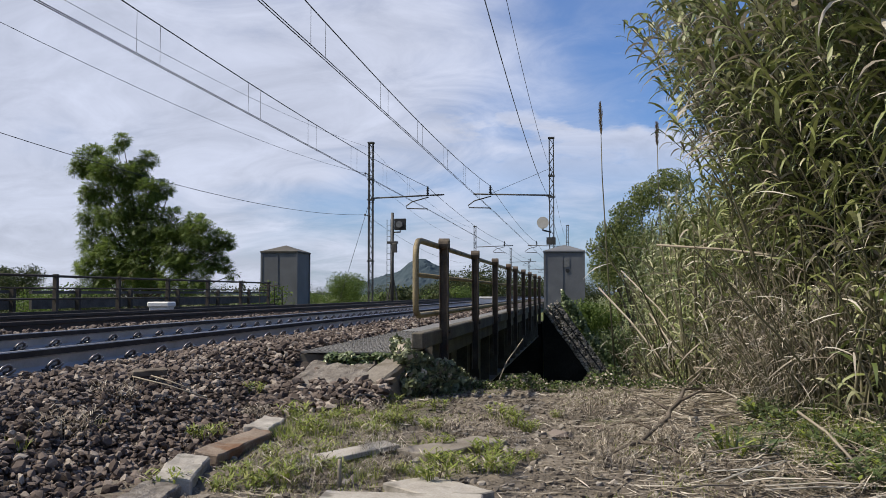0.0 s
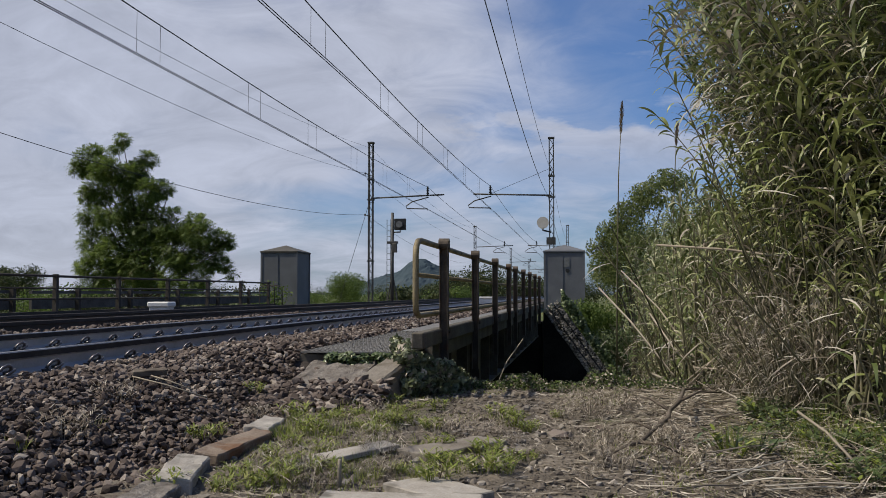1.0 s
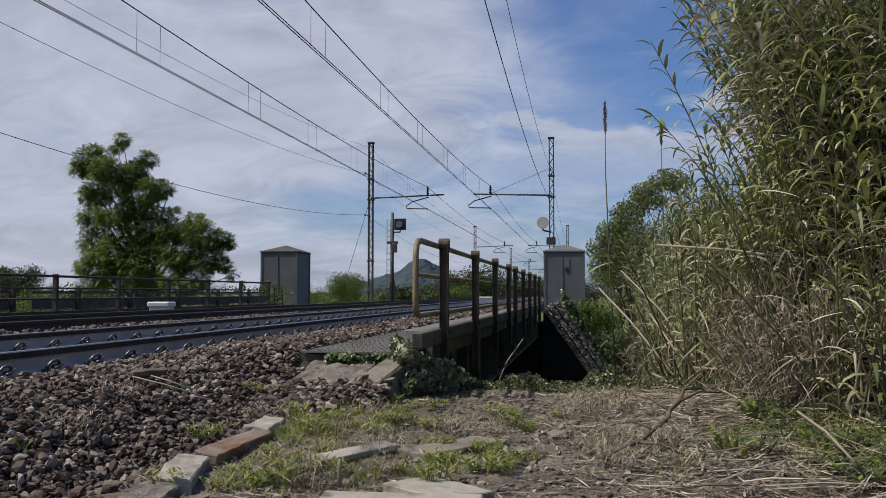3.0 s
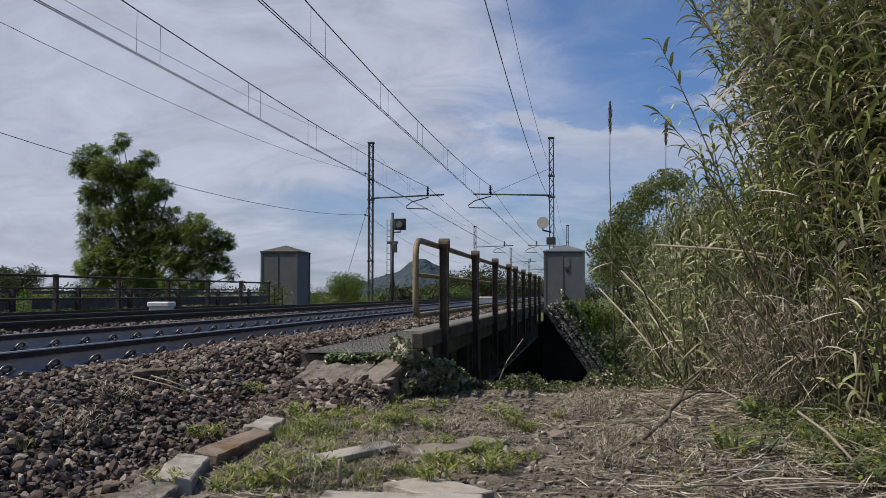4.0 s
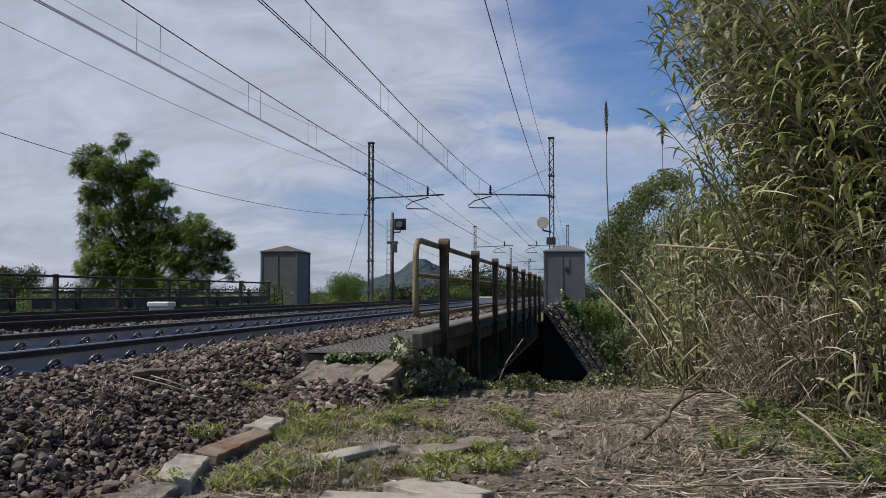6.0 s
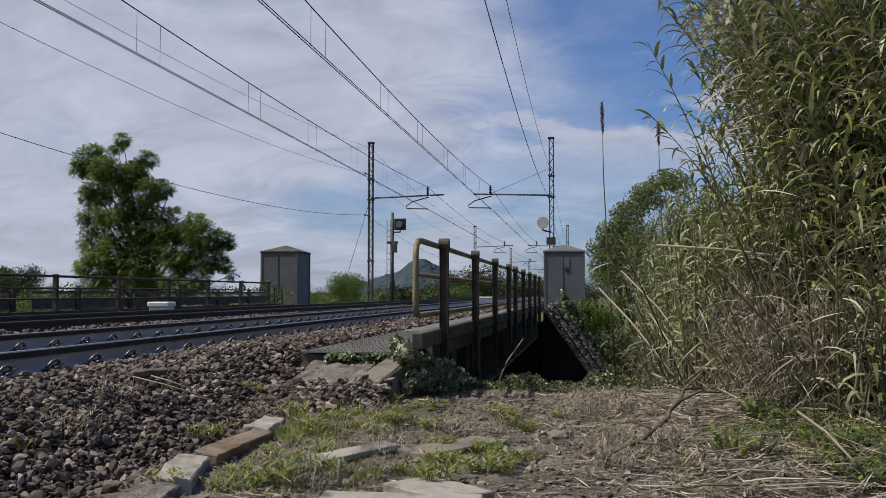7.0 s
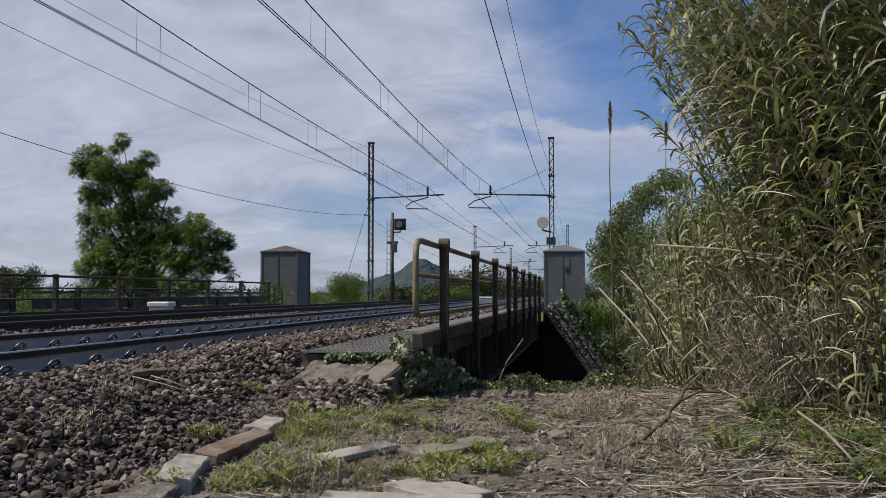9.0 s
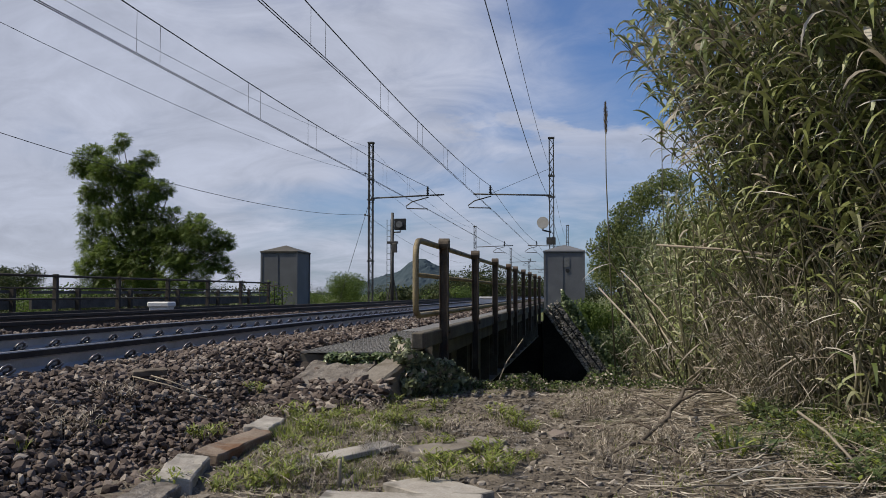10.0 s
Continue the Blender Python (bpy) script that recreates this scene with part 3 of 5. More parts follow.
def cantilever(g, xm, xw, y, z=5.92):
    """Tube arm from the mast at xm reaching past the wire at xw, with steady arm and insulator."""
    s = 1 if xw > xm else -1
    k = Geo()
    k.tube([(xm, y, z - 0.06), (xw + s * 0.95, y, z + 0.08)], 0.045, 7)
    part("arm_tube", k, M["mast"], g, smooth=True)
    k = Geo()
    k.tube([(xw, y, z + 0.05), (xw, y, z + 0.56)], 0.05, 6)
    for i in range(4):
        k.tube([(xw, y, z + 0.14 + i * 0.09), (xw, y, z + 0.17 + i * 0.09)], 0.085, 8)
    part("insulator", k, M["black"], g)
    k = Geo()
    k.tube([(xw + 0.05, y, z - 0.05), (xw - 0.9, y, z - 0.30), (xw - 1.25, y, z - 0.55), (xw - 1.2, y, z - 0.68), (xw, y, z - 0.72), (xw, y, z - 0.80)], 0.035, 6)
    part("steady_arm", k, M["mast"], g, smooth=True)


def sag(y, lo, hi, y0, half):
    return lo + (hi - lo) * ((y - y0) / half) ** 2


def wire(pts, r, label, group="overhead wires"):
    g = Geo()
    g.tube(pts, r, 5)
    return thing("overhead_wire", g, M["wire"], label, "wire", group, smooth=True)


def build_overhead():
    for y, zt in ((50, 9.05), (100, 7.9), (150, 7.9), (200, 7.9)):
        for x, xw in ((-12.0, -8.7), (-1.72, -5.13)):
            m = lattice_mast(x, y, -0.7, zt, 0.23)
            cantilever(m, x, xw, y, 5.92 if y < 60 else 5.65)
            if y == 50:
                for zb, reach in ((7.3, -0.34), (4.92, -0.34)) if x < -5 else ((5.85, -0.24), (7.33, -0.08)):
                    k = Geo()
                    k.tube([(x, y, zb - 0.12), (x + reach, y, zb)], 0.03, 6)
                    k.tube([(x + reach, y, zb - 0.06), (x + reach, y, zb + 0.05)], 0.05, 8)
                    part("wire_bracket", k, M["mast"], m)
    def span(z0, z1, drop, y0, n=18):
        """A sagging span of 50 m from y0, without its last point."""
        return [(y0 + 50 * i / n, z0 + (z1 - z0) * i / n - drop * 4 * (i / n) * (1 - i / n)) for i in range(n)]

    for x, lo in ((-5.13, 5.86), (-8.7, 5.98)):
        for dx in (-0.03, 0.03):
            wire([(x + dx, -8, 5.15), (x + dx, 50, 5.18), (x + dx, 100, 5.0), (x + dx, 200, 4.9)], 0.0095, "dark copper contact wire over the track")
        prof = span(6.44, 6.44, 6.44 - lo, 0) + span(6.44, 6.1, 0.4, 50) + span(6.1, 6.0, 0.4, 100) + span(6.0, 5.9, 0.4, 150)
        wire([(x, -8, 6.2)] + [(x, y, z) for y, z in prof], 0.013, "dark messenger cable sagging between masts")
        for y in (6, 6.9, 11, 11.9, 16.4, 17.4, 22.4, 23.3, 27.6, 28.5, 33, 33.9, 38.5, 39.3, 44, 44.7):
            k = Geo()
            k.tube([(x, y, sag(y, lo, 6.44, 25, 25)), (x, y, 5.17)], 0.0045, 4)
            thing("dropper", k, M["wire"], "thin dropper wire between messenger and contact wire", "wire", "droppers")

    def run(x, lo, hi, y0, half, r, label):
        pts = [(x, -6 + 56 * i / 25, sag(-6 + 56 * i / 25, lo, hi, y0, half)) for i in range(25)]
        pts += [(x, y, z) for y, z in span(sag(50, lo, hi, y0, half), sag(50, lo, hi, y0, half) - 1.1, 0.8, 50)]
        wire(pts, r, label)
    run(-12.0, 7.3, 8.75, 16, 34, 0.0065, "thin earth wire on mast tops")
    run(-12.3, 6.18, 7.3, 23, 27, 0.007, "thin feeder wire beside the line")
    run(-12.3, 3.75, 4.92, 25, 25, 0.009, "sagging cable on mast brackets")
    run(-1.92, 5.6, 6.69, 38, 25, 0.012, "dark feeder wire along the line")
    run(-1.76, 6.92, 8.23, 36, 25, 0.008, "thin earth wire along the line")
    k = Geo()
    k.tube([(-13.9, 49.6, -0.6), (-12.1, 50, 5.6)], 0.012, 5)
    thing("guy_wire", k, M["wire"], "thin guy wire anchoring the mast", "wire")
    k = Geo()
    k.tube([(-1.7, 50, 7.4), (-5.13, 50, 6.0)], 0.010, 5)
    thing("stay_wire", k, M["wire"], "thin stay wire holding the cantilever arm", "wire")


# ---- lineside cabins and signal ----
def build_cabin(cx, cy, w, dpt, z0, z1, door, label):
    c = base("relay_cabin", label, "cabin", group="lineside cabins")
    me = soft_box((cx - w / 2, cy - dpt / 2, z0), (cx + w / 2, cy + dpt / 2, z1), 0.02)
    part("body", blk(me, M["cabin"]), [], c)
    for fx in (-w / 2, w / 2):
        for fy in (-dpt / 2, dpt / 2):
            k = Geo()
            k.box((cx + fx - 0.05, cy + fy - 0.05, z0), (cx + fx + 0.05, cy + fy + 0.05, z1))
            part("corner_trim", k, M["cabin"], c)
    k = Geo()
    o = 0.07
    a = [(cx - w / 2 - o, cy - dpt / 2 - o, z1), (cx + w / 2 + o, cy - dpt / 2 - o, z1), (cx + w / 2 + o, cy + dpt / 2 + o, z1), (cx - w / 2 - o, cy + dpt / 2 + o, z1)]
    b = [(p[0], p[1], z1 + 0.07) for p in a]
    k.add(a + b + [(cx, cy, z1 + 0.42)], [(3, 2, 1, 0), (0, 1, 5, 4), (1, 2, 6, 5), (2, 3, 7, 6), (3, 0, 4, 7), (4, 5, 8), (5, 6, 8), (6, 7, 8), (7, 4, 8)])
    part("roof", k, M["cabin" if door else "cabin_trim"], c, "low pyramid sheet roof")
    for i in (-1, 1):
        k = Geo()
        x0 = cx + i * w * 0.25
        k.box((x0 - w * 0.22, cy - dpt / 2 - 0.025, z0 + 0.12), (x0 + w * 0.22, cy - dpt / 2 - 0.002, z1 - 0.12))
        part("wall_panel", k, M["cabin"], c)
    if door:
        k = Geo()
        k.box((cx - 0.02, cy - dpt / 2 - 0.045, z1 - 0.72), (cx + 0.26, cy - dpt / 2 - 0.02, z1 - 0.28))
        part("sign", k, M["lens"], c, "pale blank notice plate")
        k = Geo()
        k.tube([(cx + 0.16, cy - dpt / 2 - 0.05, z1 - 0.9), (cx + 0.16, cy - dpt / 2 - 0.02, z1 - 0.9)], 0.1, 12)
        part("vent", k, M["black"], c)


def build_signal():
    s = base("railway_signal", "slim signal post with black square lamp head and ladder", "signal")
    x, y = -9.87, 46
    k = Geo()
    k.tube([(x, y, -0.6), (x, y, 4.65)], 0.075, 8)
    part("post", k, M["mast"], s, smooth=True)
    me = soft_box((x + 0.12, y - 0.2, 3.72), (x + 0.75, y - 0.12, 4.32), 0.02)
    board = part("lamp_board", blk(me, M["black"]), [], s)
    k = Geo()
    k.tube([(x + 0.43, y - 0.42, 4.0), (x + 0.43, y - 0.2, 4.0)], 0.17, 14)
    part("lamp_hood", k, M["lens"], board)
    k = Geo()
    k.tube([(x, y, 3.62), (x + 0.43, y - 0.1, 3.62), (x + 0.43, y - 0.1, 3.75)], 0.04, 6)
    part("bracket", k, M["mast"], s)
    me = soft_box((x - 0.28, y - 0.16, 3.02), (x + 0.28, y + 0.12, 3.14), 0.01)
    part("platform", blk(me, M["mast"]), [], s)
    me = soft_box((x + 0.02, y - 0.22, 2.55), (x + 0.26, y - 0.02, 3.02), 0.02)
    part("equipment_box", blk(me, M["mast"]), [], s)
    for dx in (-0.32, -0.12):
        k = Geo()
        k.tube([(x + dx, y + 0.1, -0.5), (x + dx, y + 0.1, 4.3)], 0.018, 5)
        part("ladder_rail", k, M["mast"], s)
    for i in range(15):
        k = Geo()
        k.tube([(x - 0.32, y + 0.1, -0.2 + 0.3 * i), (x - 0.12, y + 0.1, -0.2 + 0.3 * i)], 0.012, 4)
        part("rung", k, M["mast"], s)
    for sx in (-0.34, 0.34):
        k = Geo()
        k.tube([(x + sx, y, -0.4), (x, y, 1.5)], 0.035, 5)
        part("brace", k, M["mast"], s)
    # round disc lamp on the right-hand mast
    d = base("repeater_signal", "round pale signal disc on a bracket", "signal")
    k = Geo()
    k.tube([(-2.2, 49.7, 4.32), (-2.2, 49.8, 4.32)], 0.33, 20)
    part("disc", k, M["house"], d)
    k = Geo()
    k.tube([(-2.2, 49.75, 4.32), (-2.2, 49.8, 3.9), (-1.75, 49.85, 3.8)], 0.05, 6)
    part("bracket", k, M["black"], d)
    k = Geo()
    k.box((-2.0, 49.6, 3.1), (-1.5, 49.75, 3.5))
    part("junction_box", k, M["mast"], d)


def trackside_box(x, y, z, w, l, h, label):
    t = base("trackside_box", label, "equipment box", at=pose(x, y, z, 0, 0, 4))
    me = soft_box((-w / 2, -l / 2, 0), (w / 2, l / 2, h * 0.8), 0.02)
    part("body", blk(me, M["white"]), [], t)
    me = soft_box((-w / 2 - 0.04, -l / 2 - 0.04, h * 0.78), (w / 2 + 0.04, l / 2 + 0.04, h), 0.03)
    part("lid", blk(me, M["white"]), [], t)


def build_handrail():
    h = base("handrail", "small bent steel handrail near the cabin", "handrail")
    for dy in (0.0, 0.9):
        k = Geo()
        k.tube([(-12.35, 33.2 + dy, -0.6), (-12.35, 33.2 + dy, 0.62), (-12.3, 33.25 + dy, 0.72), (-12.0, 33.3 + dy, 0.74), (-11.8, 33.3 + dy, 0.66), (-11.78, 33.3 + dy, -0.4)], 0.022, 6)
        part("bent_tube", k, M["fence"], h, smooth=True)
    k = Geo()
    k.tube([(-11.8, 33.3, 0.2), (-11.8, 34.2, 0.2)], 0.018, 5)
    part("cross_tube", k, M["fence"], h)


# ---- plants ----
UP = Vector((0, 0, 1))


def grow_reed(gc, gl, root, height, lean, turn, r, green=0.6, leaf_len=0.42, first=0.18, tip_droop=0.0, step=0.105, width=0.040, thick=0.013):
    """One giant reed: a jointed culm that leans and arches, with blades alternating up it. gl slots: 0 green, 1 dry."""
    n = 9
    path, d = [Vector(root)], Vector((math.sin(lean * 0.55) * math.cos(turn), math.sin(lean * 0.55) * math.sin(turn), math.cos(lean * 0.55)))
    bend = Vector((math.cos(turn), math.sin(turn), 0)) * lean * 0.065 + Vector((r.uniform(-1, 1), r.uniform(-1, 1), 0)) * 0.03
    for i in range(n):
        path.append(path[-1] + d * height / n)
        d = (d + bend * (0.6 + 0.9 * i / n) - UP * (tip_droop * (i / n) ** 2)).normalized()
    rad = [thick * (1 - 0.75 * i / n) for i in range(n + 1)]
    gc.tube(path, rad, 5, 0, caps=False)
    plane = r.uniform(0, math.pi)
    s, k = first, r.randint(0, 1)
    while s < 0.99:
        f = s * n
        i = min(int(f), n - 1)
        p = path[i].lerp(path[i + 1], f - i)
        ax = (path[i + 1] - path[i]).normalized()
        a = plane + math.pi * (k % 2) + r.uniform(-0.9, 0.9)
        out = Vector((math.cos(a), math.sin(a), 0))
        dry = r.random() > (green + 0.45 * (s - 0.5))
        size = leaf_len * r.uniform(0.7, 1.25) * (1.0 if s < 0.75 else 1.0 - 1.6 * (s - 0.75))
        if dry and s < 0.5:
            leaf_strip(gl, p, out * 0.8 - UP * 0.15 + ax * 0.2, UP, size, width * 0.55, r.uniform(0.3, 0.8), 1, 5, r.uniform(-2.5, 2.5))
        else:
            up = r.uniform(0.5, 1.2) if s < 0.85 else r.uniform(1.3, 2.6)
            leaf_strip(gl, p, out + ax * up, UP, size, width * r.uniform(0.55, 1.1), r.uniform(0.2, 0.95), 1 if dry else 0, 6, r.uniform(-1.2, 1.2))
        s += step / height * r.uniform(0.7, 1.3)
        k += 1
    return path


def dead_stalks(gc, gl, r, n, radius, height):
    for _ in range(n):
        a, q = r.uniform(0, 6.28), radius * math.sqrt(r.random())
        p = Vector((q * math.cos(a), q * math.sin(a), 0))
        t = r.uniform(0, 6.28)
        le = r.uniform(0.1, 0.9)
        h = height * r.uniform(0.3, 1.0)
        e = p + Vector((math.cos(t) * math.sin(le), math.sin(t) * math.sin(le), math.cos(le))) * h
        gc.tube([p, p.lerp(e, 0.5) + UP * 0.05, e], [0.008, 0.007, 0.004], 4, 0, caps=False)
        for _ in range(3):
            q2 = p.lerp(e, r.uniform(0.1, 1.0))
            b = r.uniform(0, 6.28)
            leaf_strip(gl, q2, Vector((math.cos(b), math.sin(b), r.uniform(-0.6, 0.5))), UP, r.uniform(0.2, 0.5), 0.016, r.uniform(0.2, 0.7), 1, 4, r.uniform(-2, 2))


def clump_meshes(seed, count, h0, h1, lean0, lean1, green, radius, leaf_len, dead, first=0.12, step=0.105, width=0.040, thick=0.013):
    r = random.Random(seed)
    gc, gl = Geo(), Geo()
    for _ in range(count):
        a, q = r.uniform(0, 6.28), radius * math.sqrt(r.random())
        grow_reed(gc, gl, (q * math.cos(a), q * math.sin(a), 0), r.uniform(h0, h1), radians(r.uniform(lean0, lean1)), math.pi + r.uniform(-0.7, 0.7), r, green, leaf_len, first, 0.02, step, width, thick)
    dead_stalks(gc, gl, r, dead, radius * 1.2, 1.6)
    return gc.mesh("culms", [M["culm"]], True), gl.mesh("blades", [M["reed_leaf"], M["reed_dry"]])


SWAYING = []       # thing, rest pose, kind of sway, strength, delay, phase


def reed_clump(meshes, x, y, z, yaw, scale, label, kind, strength, group):
    ob = base("reed_clump", label, "reeds", group=group)
    ob["kind"] = "stuff"
    ob.scale = (scale, scale, scale)
    part("culms", meshes[0], [], ob)
    part("blades", meshes[1], [], ob)
    m = pose(x, y, z, 0, 0, yaw)
    ob.matrix_basis = m @ Matrix.Diagonal((scale, scale, scale, 1))
    SWAYING.append((ob, m, kind, strength, rng.uniform(-0.12, 0.25), rng.uniform(0, 6.28)))
    return ob


def build_reeds():
    tall = [clump_meshes(20 + i, 8, 3.5, 4.7, 17, 36, 0.66, 0.38, 0.42, 8, 0.08, 0.064, 0.052, 0.017) for i in range(6)]
    mid = [clump_meshes(40 + i, 12, 2.2, 3.2, -6, 16, 0.88, 0.55, 0.27, 10, 0.06, 0.052, 0.044) for i in range(5)]
    low = [clump_meshes(60 + i, 9, 0.9, 2.1, -10, 45, 0.80, 0.45, 0.30, 20, 0.05, 0.055, 0.038) for i in range(4)]
    r = random.Random(11)
    # tall stand beside the path, leaning over towards the line
    for i, (x, y) in enumerate([(x, y) for y in (5.2, 5.8, 6.4, 7.0, 7.6, 8.2, 8.8, 9.5, 10.3) for x in (0.0, 0.5, 1.0, 1.5, 2.1, 2.8)]):
        x0 = 2.39 + 0.36 * max(0.0, 6.6 - y) + 0.10 * max(0.0, y - 7.0)
        reed_clump(tall[i % 6], x0 + x + r.uniform(-0.2, 0.2), y + r.uniform(-0.25, 0.25), -0.5, r.uniform(-26, 26), r.uniform(0.85, 1.12),
                   "tall green giant reeds with drooping blades leaning over the path", "tall", 1.0, "tall reed stand")
    for i in range(26):
        reed_clump(tall[i % 6], 3.0 + 3.4 * r.random(), 8.5 + 4.5 * r.random(), -0.9, r.uniform(-26, 26), r.uniform(0.95, 1.15),
                   "tall green giant reeds deep in the stand", "tall", 0.9, "tall reed stand")
    # lower, paler stand on the bank behind
    for i in range(104):
        y = 9.7 + 13.5 * (i / 104) ** 1.2
        x = 0.082 * y + r.uniform(0.0, 1.0) ** 1.6 * 2.8 + 0.08 + 0.56 * (1 - smooth01(11, 18, y))
        z = -1.0 - 0.05 * (y - 9.6)
        reed_clump(mid[i % 5], x, y, z, r.uniform(-40, 40), r.uniform(0.82, 1.1) * (0.93 + 0.018 * (y - 9.6)),
                   "pale dry-leaved reeds on the bank of the cutting", "mid", 0.5, "reed stand on the bank")
    # broken and dry growth along the foot of the stand
    for i in range(34):
        t = i / 33
        x, y = (1.35 + 1.0 * t + r.uniform(-0.1, 0.4), 9.1 - 2.2 * t + r.uniform(-0.3, 0.4)) if i % 2 else (1.9 + r.uniform(0, 1.0), 5.6 + 3.0 * t)
        reed_clump(low[i % 4], x, y, -0.48, r.uniform(0, 360), r.uniform(0.7, 1.15), "dry broken reed stalks at the foot of the stand", "low", 0.12, "dry reed stalks")


class Blades:
    """Keeps each blade as a mesh of its own."""

    def __init__(self):
        self.all = []

    def add(self, verts, faces, slot=0):
        k = Geo()
        k.add(verts, faces, slot)
        self.all.append(k)


def dry_foot():
    dry = [clump_meshes(130 + i, 8, 0.9, 1.9, -15, 45, 0.05, 0.40, 0.36, 34, 0.04, 0.05, 0.026) for i in range(3)]
    r = random.Random(77)
    for i in range(22):
        x, y = 1.42 + 0.85 * r.random(), 6.7 + 1.6 * r.random()
        reed_clump(dry[i % 3], x, y, -0.48, r.uniform(0, 360), r.uniform(0.45, 0.75), "tangle of dead grey-brown reed leaves", "low", 0.1, "dry reed stalks")
    g = Geo()
    for _ in range(230):
        x, y = 0.45 + 2.3 * r.random(), 4.3 + 4.7 * r.random()
        if x < 0.10 * y:
            continue
        a, ln = r.gauss(0.3, 1.3), r.uniform(0.10, 0.5)
        z = path_z(x, y) + r.uniform(0.015, 0.09)
        q = Vector((x, y, z))
        d = Vector((math.cos(a), math.sin(a), r.uniform(-0.05, 0.22)))
        g.tube([q, q + d * ln * 0.5 + Vector((0, 0, 0.01)), q + d * ln], [0.005, 0.0045, 0.003], 5)
    thing("broken_canes", g, M["reed_dry"], "broken pale reed canes strewn before the stand", "litter", kind="stuff")


def single_reeds():
    r = random.Random(5)
    # one slender reed arching out against the sky
    specs = [(1.67, 7.5, 3.25, 30, 0.02, "arch", 0.27), (1.85, 7.9, 2.9, 28, 0.03, "arch", 0.30), (1.6, 8.4, 2.5, 24, 0.02, "arch", 0.28),
             (1.85, 7.6, 2.7, 22, 0.02, "arch", 0.26), (1.9, 8.0, 2.6, 20, 0.02, "arch", 0.26), (2.0, 7.4, 2.8, 22, 0.02, "arch", 0.27), (1.8, 8.3, 2.5, 16, 0.02, "arch", 0.26), (1.95, 8.5, 2.7, 18, 0.02, "arch", 0.26),
             (2.1, 7.8, 3.1, 22, 0.02, "arch", 0.28), (2.5, 6.2, 3.9, 26, 0.02, "tall", 0.46), (2.7, 5.7, 3.8, 24, 0.02, "tall", 0.5), (2.35, 5.9, 2.9, 18, 0.03, "tall", 0.5), (2.2, 6.5, 3.3, 22, 0.02, "tall", 0.48),
             (2.45, 5.5, 3.2, 16, 0.02, "tall", 0.52), (2.15, 6.9, 2.4, 15, 0.04, "tall", 0.5), (2.0, 7.3, 2.0, 12, 0.05, "tall", 0.46),
             (2.0, 7.2, 2.8, 14, 0.02, "tall", 0.32), (1.9, 8.2, 2.7, 16, 0.03, "tall", 0.3), (2.35, 8.6, 2.6, 12, 0.03, "tall", 0.3)]
    for x, y, h, lean, droop, kind, ll in specs:
        ob = base("reed", "green giant reed with long arching blades", "reed", group="single reeds at the edge of the stand")
        gc, gl = Geo(), Blades()
        grow_reed(gc, gl, (0, 0, 0), h, radians(lean), math.pi + r.uniform(-0.2, 0.2), r, 0.85, ll, 0.3 if kind == "arch" else 0.12, droop, 0.07, 0.048)
        part("culm", gc, M["culm"], ob, smooth=True)
        for k in gl.all:
            part("blade", k, [M["reed_leaf"], M["reed_dry"]], ob)
        m = pose(x, y, -0.5)
        ob.matrix_basis = m
        SWAYING.append((ob, m, kind, 1.0, 0.0, r.uniform(0, 6.28)))
    # flowering stems with brown plumes
    for x, y, ztop, zb, h in ((0.33, 13.0, 3.15, -1.0, 0.46), (1.13, 13.2, 2.88, -1.0, 0.34)):
        ob = base("plumed_reed", "slender reed stem with a narrow brown seed plume", "reed", group="flowering reeds")
        gc = Geo()
        top = ztop - zb
        gc.tube([(0.12, 0, 0), (0.04, 0, top * 0.45), (0.0, 0, top * 0.75), (0, 0, top)], [0.014, 0.011, 0.008, 0.004], 5)
        part("culm", gc, M["culm"], ob, smooth=True)
        gp = Geo()
        for i in range(110):
            s = i / 110
            p = Vector((0, 0, top - h + h * s))
            a = r.uniform(0, 6.28)
            spread = 0.075 * math.sin(math.pi * min(1, s * 0.9 + 0.12)) ** 0.8
            leaf_strip(gp, p, Vector((math.cos(a) * 0.32, math.sin(a) * 0.32, 1.0)), UP, 0.06 + spread, 0.014, 0.05, 0, 3)
        part("plume", gp, M["plume"], ob, "brown seed plume")
        m = pose(x, y, zb)
        ob.matrix_basis = m
        SWAYING.append((ob, m, "plume", 1.0, 0.0, 0.0))


def tuft_mesh(seed, n, h, spread, width, slot_mats, weed=False):
    r = random.Random(seed)
    g = Geo()
    for _ in range(n):
        a, q = r.uniform(0, 6.28), spread * 0.4 * math.sqrt(r.random())
        p = Vector((q * math.cos(a), q * math.sin(a), -0.01))
        b = a + r.uniform(-0.9, 0.9)
        out = r.uniform(0.15, 1.0)
        slot = 1 if r.random() < 0.13 else 0
        leaf_strip(g, p, Vector((math.cos(b) * out, math.sin(b) * out, 1.0)), UP, h * r.uniform(0.5, 1.2), width * r.uniform(0.6, 1.2), r.uniform(0.05, 0.35), slot, 4, r.uniform(-0.6, 0.6))
        if weed:
            for _ in range(4):
                c = r.uniform(0, 6.28)
                f = r.uniform(0.3, 0.9)
                q2 = p + Vector((math.cos(b) * out, math.sin(b) * out, 1.0)).normalized() * h * f
                leaf_strip(g, q2, Vector((math.cos(c), math.sin(c), 0.5)), UP, 0.07 * r.uniform(0.6, 1.3), width * 1.6, 0.3, slot, 3)
    return g.mesh("tuft", slot_mats)


